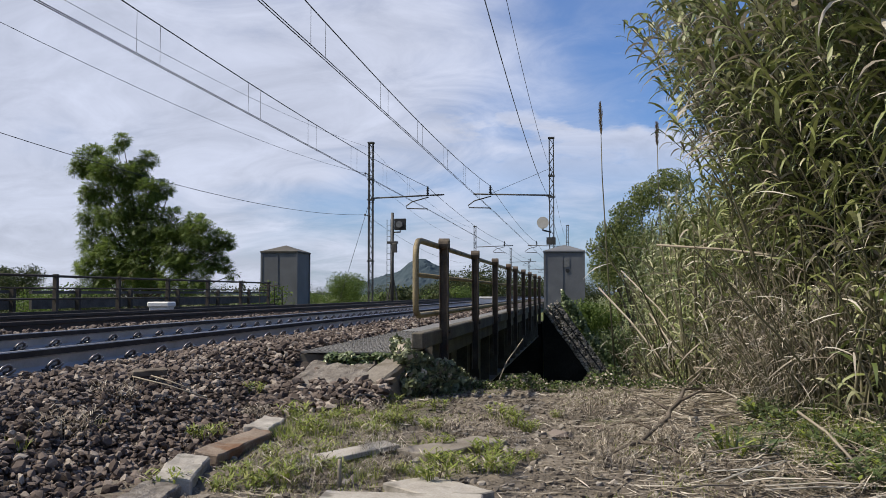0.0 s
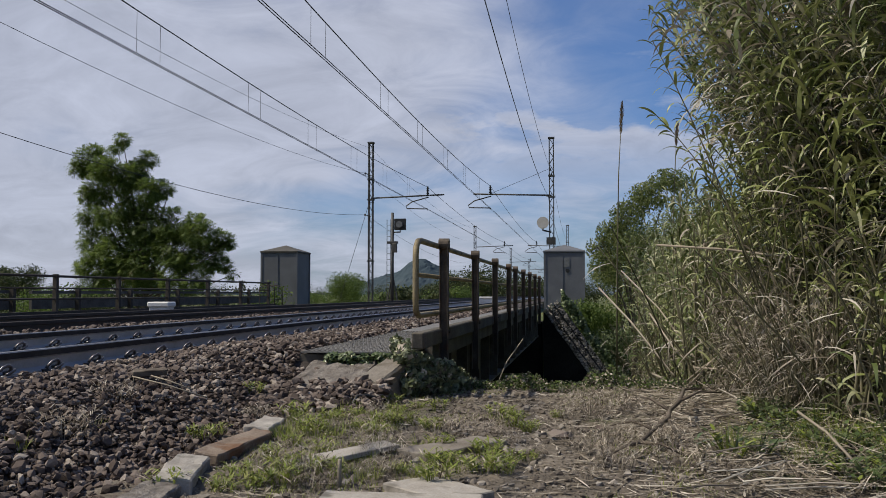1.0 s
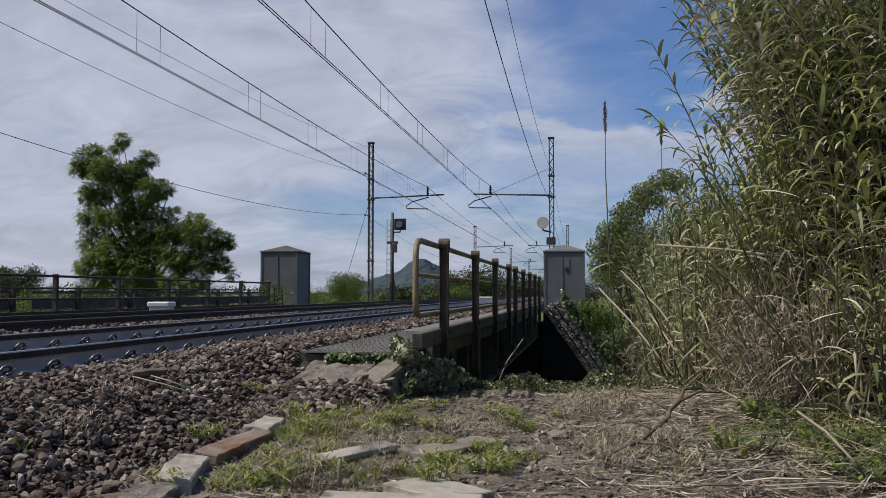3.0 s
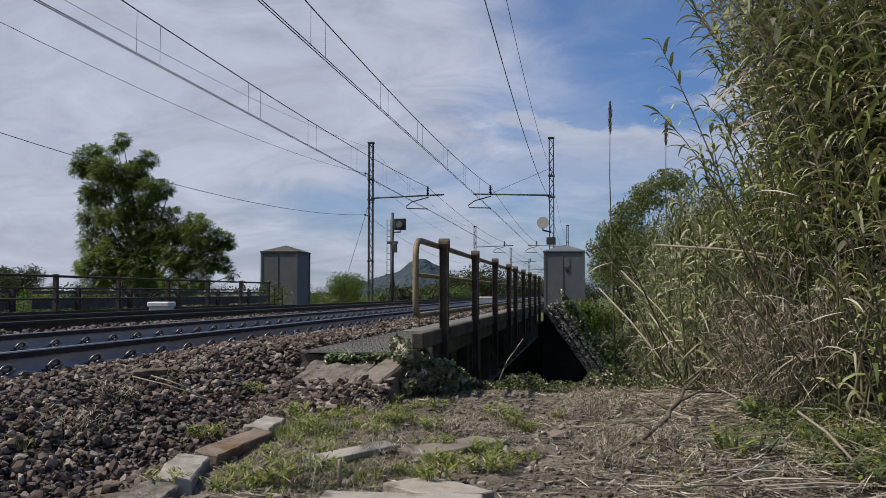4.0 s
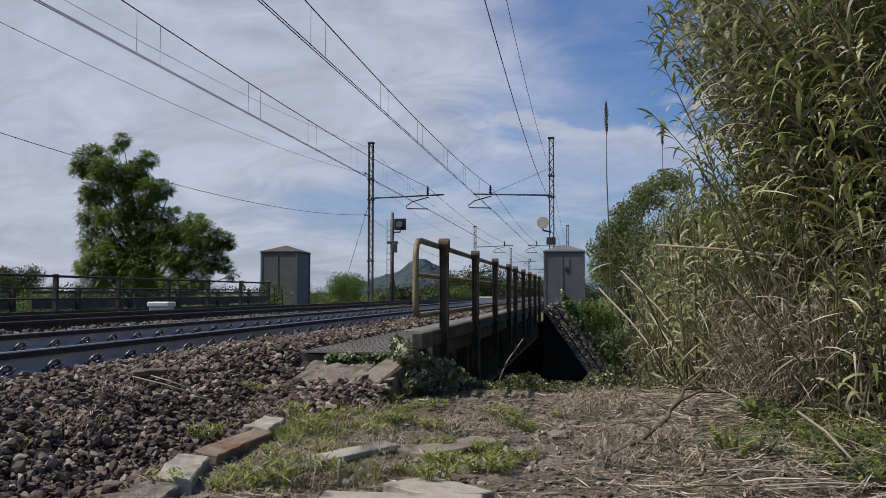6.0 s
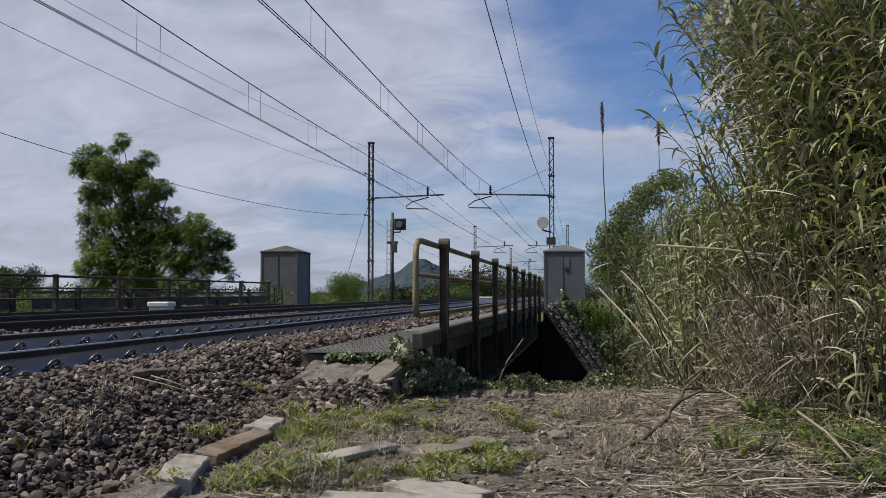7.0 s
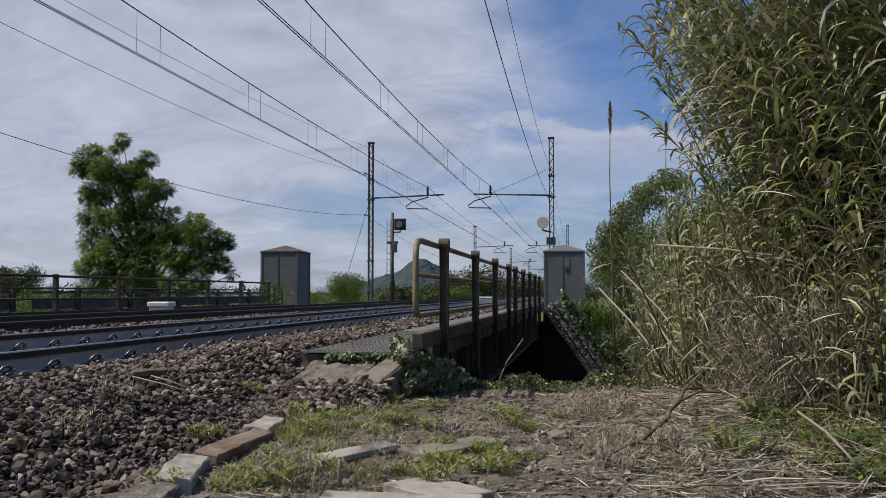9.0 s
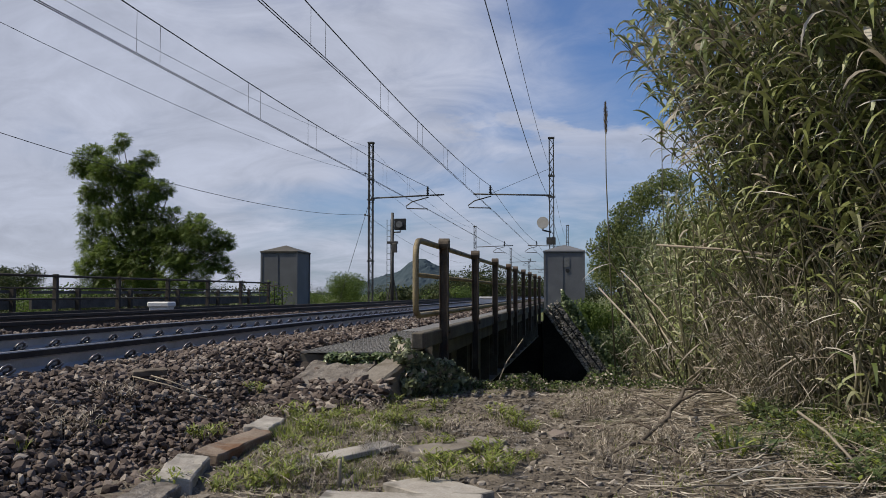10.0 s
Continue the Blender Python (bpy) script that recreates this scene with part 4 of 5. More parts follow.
def build_tufts():
    mats = [M["grass"], M["straw"]]
    grass = [tuft_mesh(80 + i, 46, 0.13, 0.20, 0.006, mats) for i in range(4)]
    weeds = [tuft_mesh(90 + i, 26, 0.125, 0.20, 0.0105, mats, True) for i in range(4)]
    r = random.Random(21)
    spots = [(-2.70, 4.81), (-2.40, 5.47), (-2.68, 4.15), (-2.63, 7.16), (-2.43, 5.29), (-1.86, 3.92), (-1.78, 5.06), (-1.56, 4.38), (-1.7, 4.36), (-1.56, 5.64), (-1.47, 5.89),
             (-1.34, 6.17), (-1.78, 5.82), (-1.70, 5.68), (-1.17, 4.45), (-1.21, 4.3), (-0.96, 4.55), (-0.83, 4.43), (-0.63, 4.53), (-0.46, 4.78), (-0.57, 6.57), (-0.29, 6.25),
             (-1.9, 5.53), (-2.16, 6.54), (-2.3, 7.6), (-1.64, 5.81), (-1.65, 6.62), (-1.59, 6.06), (-1.41, 6.51), (-1.27, 4.7), (-1.15, 4.88), (-0.89, 4.84), (-0.73, 4.79), (-0.75, 5.02),
             (-0.49, 5.07), (-0.37, 5.18), (-0.64, 6.94), (-0.31, 6.83), (-1.53, 4.66), (-1.39, 4.61), (-1.51, 4.24), (-2.2, 7.1), (-1.6, 7.4), (-1.9, 6.01),
             (-1.95, 6.4), (-1.8, 6.8), (-1.5, 6.9), (-1.75, 6.3), (-1.3, 6.3), (-2.0, 5.8), (-1.45, 6.2), (-1.1, 6.1), (-1.9, 7.2), (-1.25, 7.1), (-1.7, 5.4), (-1.3, 5.5),
             (-0.96, 5.41), (-1.55, 5.12), (-1.37, 5.78), (-1.64, 4.14), (-1.52, 4.61)]
    for i, (x, y) in enumerate(spots):
        z = (ballast_z(x, y) + 0.02 if x < -2.1 else path_z(x, y))
        for j in range(2 if x > -2.1 and (i % 3 or y > 5.4) else 1):
            xx, yy = x + r.uniform(-0.12, 0.12), y + r.uniform(-0.12, 0.12)
            w = r.random() < 0.55
            t = thing("weed" if w else "grass_tuft", (weeds if w else grass)[(i + j) % 4], [], "small leafy green weed in the path" if w else "fresh green grass tuft in dry ground",
                      "weed" if w else "grass", "weeds and tufts on the path", at=pose(xx, yy, z, 0, 0, r.uniform(0, 360)))
            s = r.uniform(0.45, 0.95)
            t.scale = (s, s, s * 1.1)
    # short thin growth over the path
    g = Geo()
    for _ in range(5200):
        x, y = r.uniform(-2.0, 1.2), r.uniform(3.8, 9.0)
        d = noise.noise(Vector((x * 1.1, y * 1.1, 20))) + 0.35 * noise.noise(Vector((x * 3, y * 3, 4))) + (0.30 if x < -1.2 else 0.0) + (0.55 if y > 8.6 else 0.22 if y > 7.6 else 0)
        if d < 0.26:
            continue
        p = Vector((x, y, path_z(x, y) - 0.005))
        for _ in range(6):
            a = r.uniform(0, 6.28)
            leaf_strip(g, p + Vector((r.uniform(-0.04, 0.04), r.uniform(-0.04, 0.04), 0)), Vector((math.cos(a) * 0.8, math.sin(a) * 0.8, 1)), UP, r.uniform(0.02, 0.06), 0.005, 0.2, 1 if r.random() < 0.45 else 0, 3)
    thing("thin_grass", g, mats, "thin short grass and moss on the earth path", "grass", kind="stuff")
    # brown dead stems and dry wisps
    dry = [tuft_mesh(120 + i, 40, 0.16, 0.26, 0.0035, [M["straw"], M["bark"]], True) for i in range(3)]
    for i in range(46):
        if i < 26:
            x, y = r.uniform(-0.3, 0.9), r.uniform(4.6, 8.2)
        elif i < 31:
            x, y = r.uniform(-3.2, -2.2), r.uniform(4.0, 6.6)
        else:
            x, y = r.uniform(-1.9, -0.4), r.uniform(4.2, 7.0)
        ob = thing("dry_tuft", dry[i % 3], [], "brown wisp of dead grass", "grass", "dry tufts", at=pose(x, y, ballast_z(x, y) if x < -2.1 else path_z(x, y), 0, 0, r.uniform(0, 360)))
        s = r.uniform(0.5, 1.2)
        ob.scale = (s, s, s)
    # grey-green weeds before the reeds
    leafy = [tuft_mesh(100 + i, 22, 0.20, 0.40, 0.020, [M["ivy"], M["grass"]], True) for i in range(3)]
    fern = [tuft_mesh(110 + i, 110, 0.34, 0.36, 0.0035, [M["grass"], M["straw"]]) for i in range(2)]
    for i in range(110):
        x, y = 0.62 + 1.35 * r.random() ** 0.8 + 0.2, 4.4 + 4.3 * r.random()
        if x < 0.185 * y - 0.15:
            x = 0.185 * y - 0.15 + r.uniform(0, 0.5)
        f = i % 6 == 0
        ob = thing("weed", (fern if f else leafy)[i % (2 if f else 3)], [], "feathery green weed before the reeds" if f else "dark leafy weed among dry reed litter", "weed",
                   "weeds before the reeds", at=pose(x, y, path_z(x, y), 0, 0, r.uniform(0, 360)))
        s = r.uniform(0.5, 1.0)
        ob.scale = (s, s, s)


def build_litter():
    r = random.Random(31)
    g = Geo()
    for _ in range(26000):
        x, y = r.uniform(-1.8, 3.2), r.uniform(3.7, 9.2)
        k = smooth01(-0.5, 1.0, x) * 0.84 + 0.12 + 0.14 * noise.noise(Vector((x * 1.7, y * 1.7, 2)))
        if r.random() > k:
            continue
        a = r.gauss(0.3, 1.2)
        p = Vector((x, y, path_z(x, y) + r.uniform(0.002, 0.015 + 0.13 * smooth01(0.2, 1.8, x) * r.random())))
        leaf_strip(g, p, Vector((math.cos(a), math.sin(a), r.uniform(-0.03, 0.05 + 0.35 * smooth01(0.2, 1.8, x) * r.random()))), UP, r.uniform(0.05, 0.30 + 0.2 * smooth01(0, 1.5, x)), r.uniform(0.004, 0.018), r.uniform(0.0, 0.12), 0, 3, r.uniform(-1, 1))
    thing("reed_litter", g, M["straw"], "pale dead reed leaves and straw strewn on the ground", "litter", kind="stuff")
    g = scatter_stones([(x, y, path_z(x, y) + 0.002, 0.004 + 0.028 * r.random() ** 6) for x, y in ((r.uniform(-2.0, 1.3), 3.7 + 5.4 * r.random()) for _ in range(16000))], 8)
    g.materials.append(M["pebble"])
    thing("path_gravel", g, [], "small grey pebbles trodden into the path", "gravel", kind="stuff")
    # loose canes
    def cane(pts, rad, label="pale dry fallen reed cane"):
        k = Geo()
        k.tube(pts, rad, 6)
        thing("fallen_cane", k, M["straw"], label, "cane", "fallen canes", smooth=True)
    cane([(0.64, 8.1, 0.86), (1.2, 7.8, 0.80), (1.75, 7.5, 0.70), (2.6, 7.2, 0.4)], 0.011, "broken reed cane lodged across the stand")
    cane([(0.20, 12.0, 0.5), (0.55, 11.0, 0.10), (0.95, 9.9, -0.45)], 0.012)
    cane([(0.51, 12.5, 0.74), (0.9, 11.2, 0.25), (1.28, 9.9, -0.42)], 0.010)
    cane([(0.75, 10.6, 0.2), (0.95, 10.0, -0.15), (1.2, 9.2, -0.45)], 0.010)
    cane([(0.70, 9.6, -0.40), (0.80, 9.1, -0.42), (0.93, 8.5, -0.46)], 0.013)
    cane([(1.75, 8.25, -0.30), (2.1, 8.2, -0.29), (2.5, 8.1, -0.31)], 0.016)
    cane([(1.0, 8.6, -0.25), (1.3, 8.5, -0.26), (1.55, 8.4, -0.25)], 0.010)
    cane([(0.95, 8.6, -0.42), (1.15, 8.6, -0.2), (1.42, 8.5, 0.05)], 0.009)
    cane([(0.88, 8.7, -0.44), (1.1, 8.7, -0.25), (1.35, 8.6, -0.05)], 0.008)
    cane([(1.22, 5.5, -0.25), (1.3, 5.2, -0.32), (1.33, 4.7, -0.42)], 0.008)
    cane([(-0.95, 9.35, -0.65), (-0.8, 9.45, -0.28), (-0.64, 9.6, -0.05)], 0.006, "thin pale cane standing in the cutting")
    cane([(-1.16, 4.22, -0.50), (-1.165, 4.23, -0.42), (-1.16, 4.22, -0.36)], 0.010, "short broken stick standing in the ground")
    k = Geo()
    k.tube([(0.10, 4.98, -0.46), (0.22, 5.18, -0.42), (0.31, 5.26, -0.41), (0.42, 5.70, -0.40), (0.53, 5.98, -0.37), (0.57, 6.3, -0.36), (0.66, 6.53, -0.32), (0.76, 7.2, -0.31), (0.95, 7.7, -0.35)],
           [0.005, 0.010, 0.013, 0.012, 0.017, 0.014, 0.016, 0.012, 0.006], 7)
    for pts in ([(0.53, 5.98, -0.37), (0.55, 5.7, -0.42), (0.50, 5.4, -0.48)], [(0.66, 6.53, -0.32), (0.80, 6.6, -0.26), (0.98, 6.75, -0.28)], [(0.42, 5.7, -0.40), (0.30, 5.9, -0.38), (0.16, 5.95, -0.42)],
                [(0.57, 6.3, -0.36), (0.45, 6.5, -0.30), (0.40, 6.7, -0.32)], [(0.31, 5.26, -0.41), (0.42, 5.15, -0.40), (0.55, 5.12, -0.46)]):
        k.tube(pts, [0.012, 0.008, 0.004], 5)
    thing("fallen_branch", k, M["bark"], "crooked brown fallen branch on the path", "branch", smooth=True)


def ivy_leaves(g, p, n, size, r, slot=0, wild=0.4):
    """A sprig of small five-pointed leaves near p."""
    a = r.uniform(0, 6.28)
    nrm = (n + Vector((r.gauss(0, wild), r.gauss(0, wild), r.gauss(0, wild)))).normalized()
    s1 = nrm.orthogonal().normalized()
    s1 = Matrix.Rotation(a, 3, nrm) @ s1
    s2 = nrm.cross(s1)
    pts = [p + (s1 * math.cos(t) + s2 * math.sin(t)) * size * q for t, q in ((0, 1.0), (0.7, 0.55), (1.3, 0.8), (2.4, 0.6), (3.14, 0.35), (3.9, 0.6), (5.0, 0.8), (5.6, 0.55))]
    g.add([p + nrm * size * 0.12] + pts, [(0, i, i + 1) for i in range(1, 8)] + [(0, 8, 1)], slot)


def build_ivy():
    r = random.Random(41)
    g = Geo()
    for _ in range(3400):
        # mound against the bridge end
        u, v = r.random(), r.random()
        x = -1.74 + 0.95 * u
        y = 8.55 + 0.75 * v + r.uniform(-0.1, 0.1)
        h = 0.04 - 0.66 * min(max((x + 1.60) / 0.76, 0.0), 1.0) - 0.12 * smooth01(-1.7, -2.0, x) + 0.04 * math.sin(x * 9)
        lowz = -0.62
        z = lowz + (h - lowz) * r.random() ** 0.6
        y = 8.02 - 0.22 * ((h - z) / 0.7) + 0.85 * smooth01(-1.5, -0.95, x) + r.uniform(-0.10, 0.08) + 0.30 * noise.noise(Vector((x * 5, z * 5, 1)))
        ivy_leaves(g, Vector((x, y, z)), Vector((-0.3, -0.5, 0.7)), r.uniform(0.022, 0.056), r, 1 if r.random() < 0.14 else 0, 0.9)
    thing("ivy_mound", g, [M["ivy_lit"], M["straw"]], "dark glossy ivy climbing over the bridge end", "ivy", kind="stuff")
    g = Geo()
    for _ in range(6500):
        x = -1.4 + 2.9 * r.random()
        y = 8.62 + 0.45 * r.random() + 0.05 * math.sin(x * 5)
        z = path_z(x, min(y, 8.9)) + r.random() ** 1.5 * 0.20 * max(0.38, 0.55 + 0.9 * noise.noise(Vector((x * 2.6, 0, 0))) + 0.5 * noise.noise(Vector((x * 9, 1, 0))))
        ivy_leaves(g, Vector((x, y, z)), Vector((0, -0.4, 0.8)), r.uniform(0.010, 0.022), r, r.choice((0, 0, 1, 2)), 0.8)
    thing("edge_weeds", g, [M["far_leaf"], M["bush_leaf"], M["straw"]], "low green creeping plants along the edge of the bank", "weeds", kind="stuff")
    g = Geo()
    for _ in range(500):
        x, y = -2.35 + 0.75 * r.random(), 8.02 + 0.08 * r.random()
        ivy_leaves(g, Vector((x, y - 0.05, -0.24 + 0.13 * r.random())), Vector((0, -0.5, 0.7)), r.uniform(0.02, 0.035), r, 0)
    thing("ivy_strip", g, M["ivy"], "ivy creeping along the end of the walkway", "ivy", kind="stuff")
    # creepers hanging on the far bank of the cutting
    g = Geo()
    for _ in range(15000):
        x = -0.75 + 4.6 * r.random()
        z0 = -0.30 - 1.38 * (x + 0.75)
        z = max(z0, -3.9) + r.uniform(-0.5, 0.85) + 0.5 * noise.noise(Vector((x * 1.3, 0, 7)))
        y = 31.65 + r.uniform(-0.1, 0.5) - 1.2 * smooth01(0.6, 3, x)
        if (x + 1.35) * 0.815 + (z + 0.22) * 0.58 < 0.68:
            continue
        ivy_leaves(g, Vector((x, y, z)), Vector((0.3, -0.8, 0.5)), r.uniform(0.04, 0.10), r, 0, 0.6)
    thing("bank_creepers", g, M["ivy"], "dark creepers covering the far bank of the cutting", "ivy", kind="stuff")


def crown(g, blobs, n, size, r, spray=True):
    """Leaves in sprays through the outer part of several lobes."""
    tot = sum(b[3] ** 2 for b in blobs)
    for cx, cy, cz, rad, flat in blobs:
        for _ in range(int(n * rad * rad / tot)):
            d = Vector((r.gauss(0, 1), r.gauss(0, 1), r.gauss(0, 1))).normalized()
            q = rad * (0.22 + 0.82 * r.random() ** 0.6)
            p = Vector((cx + d.x * q, cy + d.y * q, cz + d.z * q * flat))
            if noise.noise(p * (1.4 / max(rad, 0.5)) + Vector((cx, 0, 0))) < -0.22:
                continue
            out = (d * 0.7 + Vector((r.uniform(-0.9, 0.9), r.uniform(-0.9, 0.9), r.uniform(-0.8, 0.35)))).normalized()
            if spray:
                side = out.cross(UP).normalized() if abs(out.z) < 0.98 else Vector((1, 0, 0))
                k = 5
                for j in range(k):
                    c = p + out * size * (j / k) * 2.0 - UP * size * 0.35 * (j / k) ** 2
                    for sgn in (-1, 1):
                        tip = c + (side * sgn + out * 0.5 + UP * r.uniform(-0.35, 0.25)).normalized() * size * 0.72
                        w = out * size * 0.20
                        g.add([c, c.lerp(tip, 0.5) + w, tip, c.lerp(tip, 0.5) - w], [(0, 1, 2, 3)], 0)
            else:
                s1 = out.orthogonal().normalized()
                s1 = Matrix.Rotation(r.uniform(0, 6.28), 3, out) @ s1
                s2 = out.cross(s1)
                k = size * r.uniform(0.6, 1.3)
                g.add([p - s1 * k, p + s2 * k * 0.6, p + s1 * k, p - s2 * k * 0.6], [(0, 1, 2, 3)], 0)


def tree(x, y, z, blobs, n, size, leaf, label, name="tree", group="", spray=True, seed=1, trunk=0.18):
    r = random.Random(seed)
    t = base(name, label, "tree" if name == "tree" else "bush", group=group)
    g = Geo()
    top = z + 0.72 * (max(b[2] for b in blobs) - z)
    g.tube([(x, y, z), (x + 0.1, y, z + (top - z) * 0.35), (x - 0.1, y, z + (top - z) * 0.7), (x, y, top)], [trunk, trunk * 0.75, trunk * 0.45, trunk * 0.15], 7)
    for cx, cy, cz, rad, flat in blobs:
        h = z + (cz - z) * 0.45
        g.tube([(x, y, h), ((x + cx) / 2, (y + cy) / 2, (h + cz) / 2 + 0.15 * rad), (cx, cy, cz)], [trunk * 0.4, trunk * 0.28, trunk * 0.08], 5)
        for _ in range(5):
            d = Vector((r.gauss(0, 1), r.gauss(0, 1), r.gauss(0, 1))).normalized() * rad * 0.85
            g.tube([(cx, cy, cz), (cx + d.x, cy + d.y, cz + d.z * flat)], [trunk * 0.08, trunk * 0.03], 4)
    part("trunk", g, M["bark"], t, smooth=True)
    g = Geo()
    crown(g, blobs, n, size, r, spray)
    part("crown", g, M[leaf], t)
    return t


def build_trees():
    # acacia beyond the far railing
    Yt = 36.0
    blobs = [(-21.5, 36.8, 6.3, 0.84, 0.8), (-21.9, 36.4, 5.9, 0.44, 0.8), (-19.9, 35.2, 5.7, 0.71, 0.8), (-19.5, 35.7, 7.0, 0.31, 0.8), (-20.1, 36.3, 6.8, 0.29, 0.8), (-18.6, 36.2, 6.2, 0.44, 0.8), (-19.1, 36.3, 5.8, 0.54, 0.8),
             (-19.2, 35.7, 5.4, 0.81, 0.8), (-20.8, 36.2, 5.0, 0.78, 0.8), (-21.4, 36.1, 4.7, 0.39, 0.8), (-17.9, 36.1, 4.9, 0.48, 0.8), (-18.1, 35.4, 4.7, 0.67, 0.8), (-17.4, 35.9, 4.9, 0.19, 0.8), (-19.6, 35.8, 4.0, 1.08, 0.8),
             (-21.2, 36.4, 3.8, 0.73, 0.8), (-21.3, 36.9, 2.7, 0.79, 0.8), (-21.7, 36.4, 1.6, 0.34, 0.8), (-20.1, 36.1, 2.1, 1.09, 0.8), (-18.4, 35.9, 3.3, 1.09, 0.8), (-17.0, 35.6, 3.3, 0.91, 0.8), (-16.1, 35.6, 3.4, 0.48, 0.8),
             (-15.7, 35.1, 2.9, 0.71, 0.8), (-15.1, 36.0, 2.7, 0.48, 0.8), (-14.7, 35.9, 2.5, 0.24, 0.8), (-16.8, 35.8, 2.3, 1.20, 0.8), (-15.8, 36.7, 2.0, 0.74, 0.8), (-15.0, 36.0, 1.6, 0.34, 0.8), (-18.5, 36.1, 1.6, 1.34, 0.8),
             (-20.3, 35.5, 1.4, 0.96, 0.8), (-16.3, 35.1, 1.2, 1.06, 0.8), (-21.2, 35.9, 2.0, 0.34, 0.8), (-14.5, 35.7, 1.2, 0.24, 0.8)]
    tree(-18.8, Yt + 0.3, -1.9, blobs, 33000, 0.105, "tree_leaf", "broad green acacia tree with feathery foliage beyond the railing", seed=3, trunk=0.13)
    # shrubs and trees further off
    def bush(cx, cy, w, h, zb, n, size, leaf, label, seed, name="bush"):
        r = random.Random(seed)
        bl = []
        for _ in range(7):
            q = r.uniform(0.24, 0.42) * min(w, h * 1.6)
            bl.append((cx + r.uniform(-0.5, 0.5) * (w - q), cy + r.uniform(-0.4, 0.4) * w * 0.5, zb + q * 0.6 + r.random() ** 0.8 * max(h - 1.6 * q, 0.1), q, 0.85))
        tree(cx, cy, zb, bl, n, size, leaf, label, name=name, spray=False, seed=seed, trunk=0.10 * h / 4)
    bush(-17.0, 62, 3.4, 3.3, -0.9, 14000, 0.05, "bush_leaf", "green shrub beside the far track", 51)
    bush(-19.8, 63, 3.0, 1.6, -0.9, 6000, 0.055, "bush_leaf", "low green shrub beside the far track", 52)
    bush(-12.0, 60, 2.6, 1.9, -0.7, 1500, 0.12, "far_leaf", "dark round shrub near the signal", 53)
    bush(-10.4, 66, 2.2, 1.6, -0.7, 1200, 0.12, "far_leaf", "dark round shrub near the signal", 57)
    bush(-62.6, 92, 4.8, 6.6, -1.7, 9000, 0.11, "far_leaf", "dark distant tree at the field edge", 54, "tree")
    bush(-67.5, 95, 4.6, 6.2, -1.7, 8000, 0.11, "far_leaf", "dark distant tree at the field edge", 55, "tree")
    bush(-55.0, 95, 5.0, 3.4, -1.7, 4000, 0.13, "bush_leaf", "pale green willow at the field edge", 56, "tree")
    bush(-72.0, 135, 9.0, 5.6, -1.7, 4000, 0.18, "far_leaf", "distant tree behind the field", 58, "tree")
    bush(-84.0, 150, 8.0, 5.0, -1.7, 4000, 0.18, "far_leaf", "distant tree behind the field", 59, "tree")
    bush(-33.5, 58, 4.0, 2.6, -1.7, 3000, 0.12, "bush_leaf", "bright hedge beyond the fence", 60)
    bush(-30.5, 60, 4.0, 2.4, -1.7, 3000, 0.12, "bush_leaf", "bright hedge beyond the fence", 61)
    for i, (cx, cy, w, h, lf) in enumerate([(-25.5, 40, 3.6, 3.0, "bush_leaf"), (-22.8, 39, 3.4, 2.8, "far_leaf"), (-20.0, 40.5, 3.6, 3.2, "far_leaf"), (-17.2, 40, 3.4, 3.3, "far_leaf"), (-14.9, 41, 2.8, 3.0, "bush_leaf"), (-28.5, 42, 4.0, 2.6, "far_leaf")]):
        bush(cx, cy, w, h, -1.8, 5500, 0.06, lf, "low overgrown hedge behind the far railing", 160 + i)
    bush(0.05, 33.6, 2.2, 1.8, -1.3, 11000, 0.045, "bush_leaf", "bright green bush at the bridge end", 62)
    bush(-0.9, 34.5, 1.3, 0.9, -0.7, 3500, 0.04, "bush_leaf", "bright green bush at the bridge end", 63)
    bush(1.4, 36.0, 2.2, 6.0, -2.4, 9000, 0.05, "hedge_olive", "leafy green tree behind the reeds", 64, "tree")
    bush(2.6, 35.0, 2.8, 7.0, -2.4, 9000, 0.05, "hedge_olive", "leafy green tree behind the reeds", 65, "tree")
    bush(3.6, 33.0, 3.2, 7.4, -2.4, 7000, 0.055, "hedge_olive", "leafy green tree behind the reeds", 66, "tree")
    tree(1.6, 30.2, -2.6, [(0.5, 30, 1.9, 0.45, 0.9), (0.95, 30, 2.4, 0.55, 0.9), (1.4, 30, 2.95, 0.62, 0.8), (2.0, 30, 3.5, 0.7, 0.8), (2.8, 30.3, 3.9, 0.8, 0.8), (0.9, 30, 1.2, 0.7, 1.0), (1.7, 30, 1.9, 1.0, 0.9)],
         24000, 0.040, "hedge_olive", "leafy green tree on the bank behind the reeds", spray=False, seed=67, trunk=0.1)
    bush(1.15, 32.8, 2.4, 2.7, -2.9, 9000, 0.05, "ivy", "dark creeper-covered bush on the far bank", 68)
    bush(2.9, 32.2, 2.8, 3.0, -3.2, 8000, 0.06, "ivy", "dark creeper-covered bush on the far bank", 69)
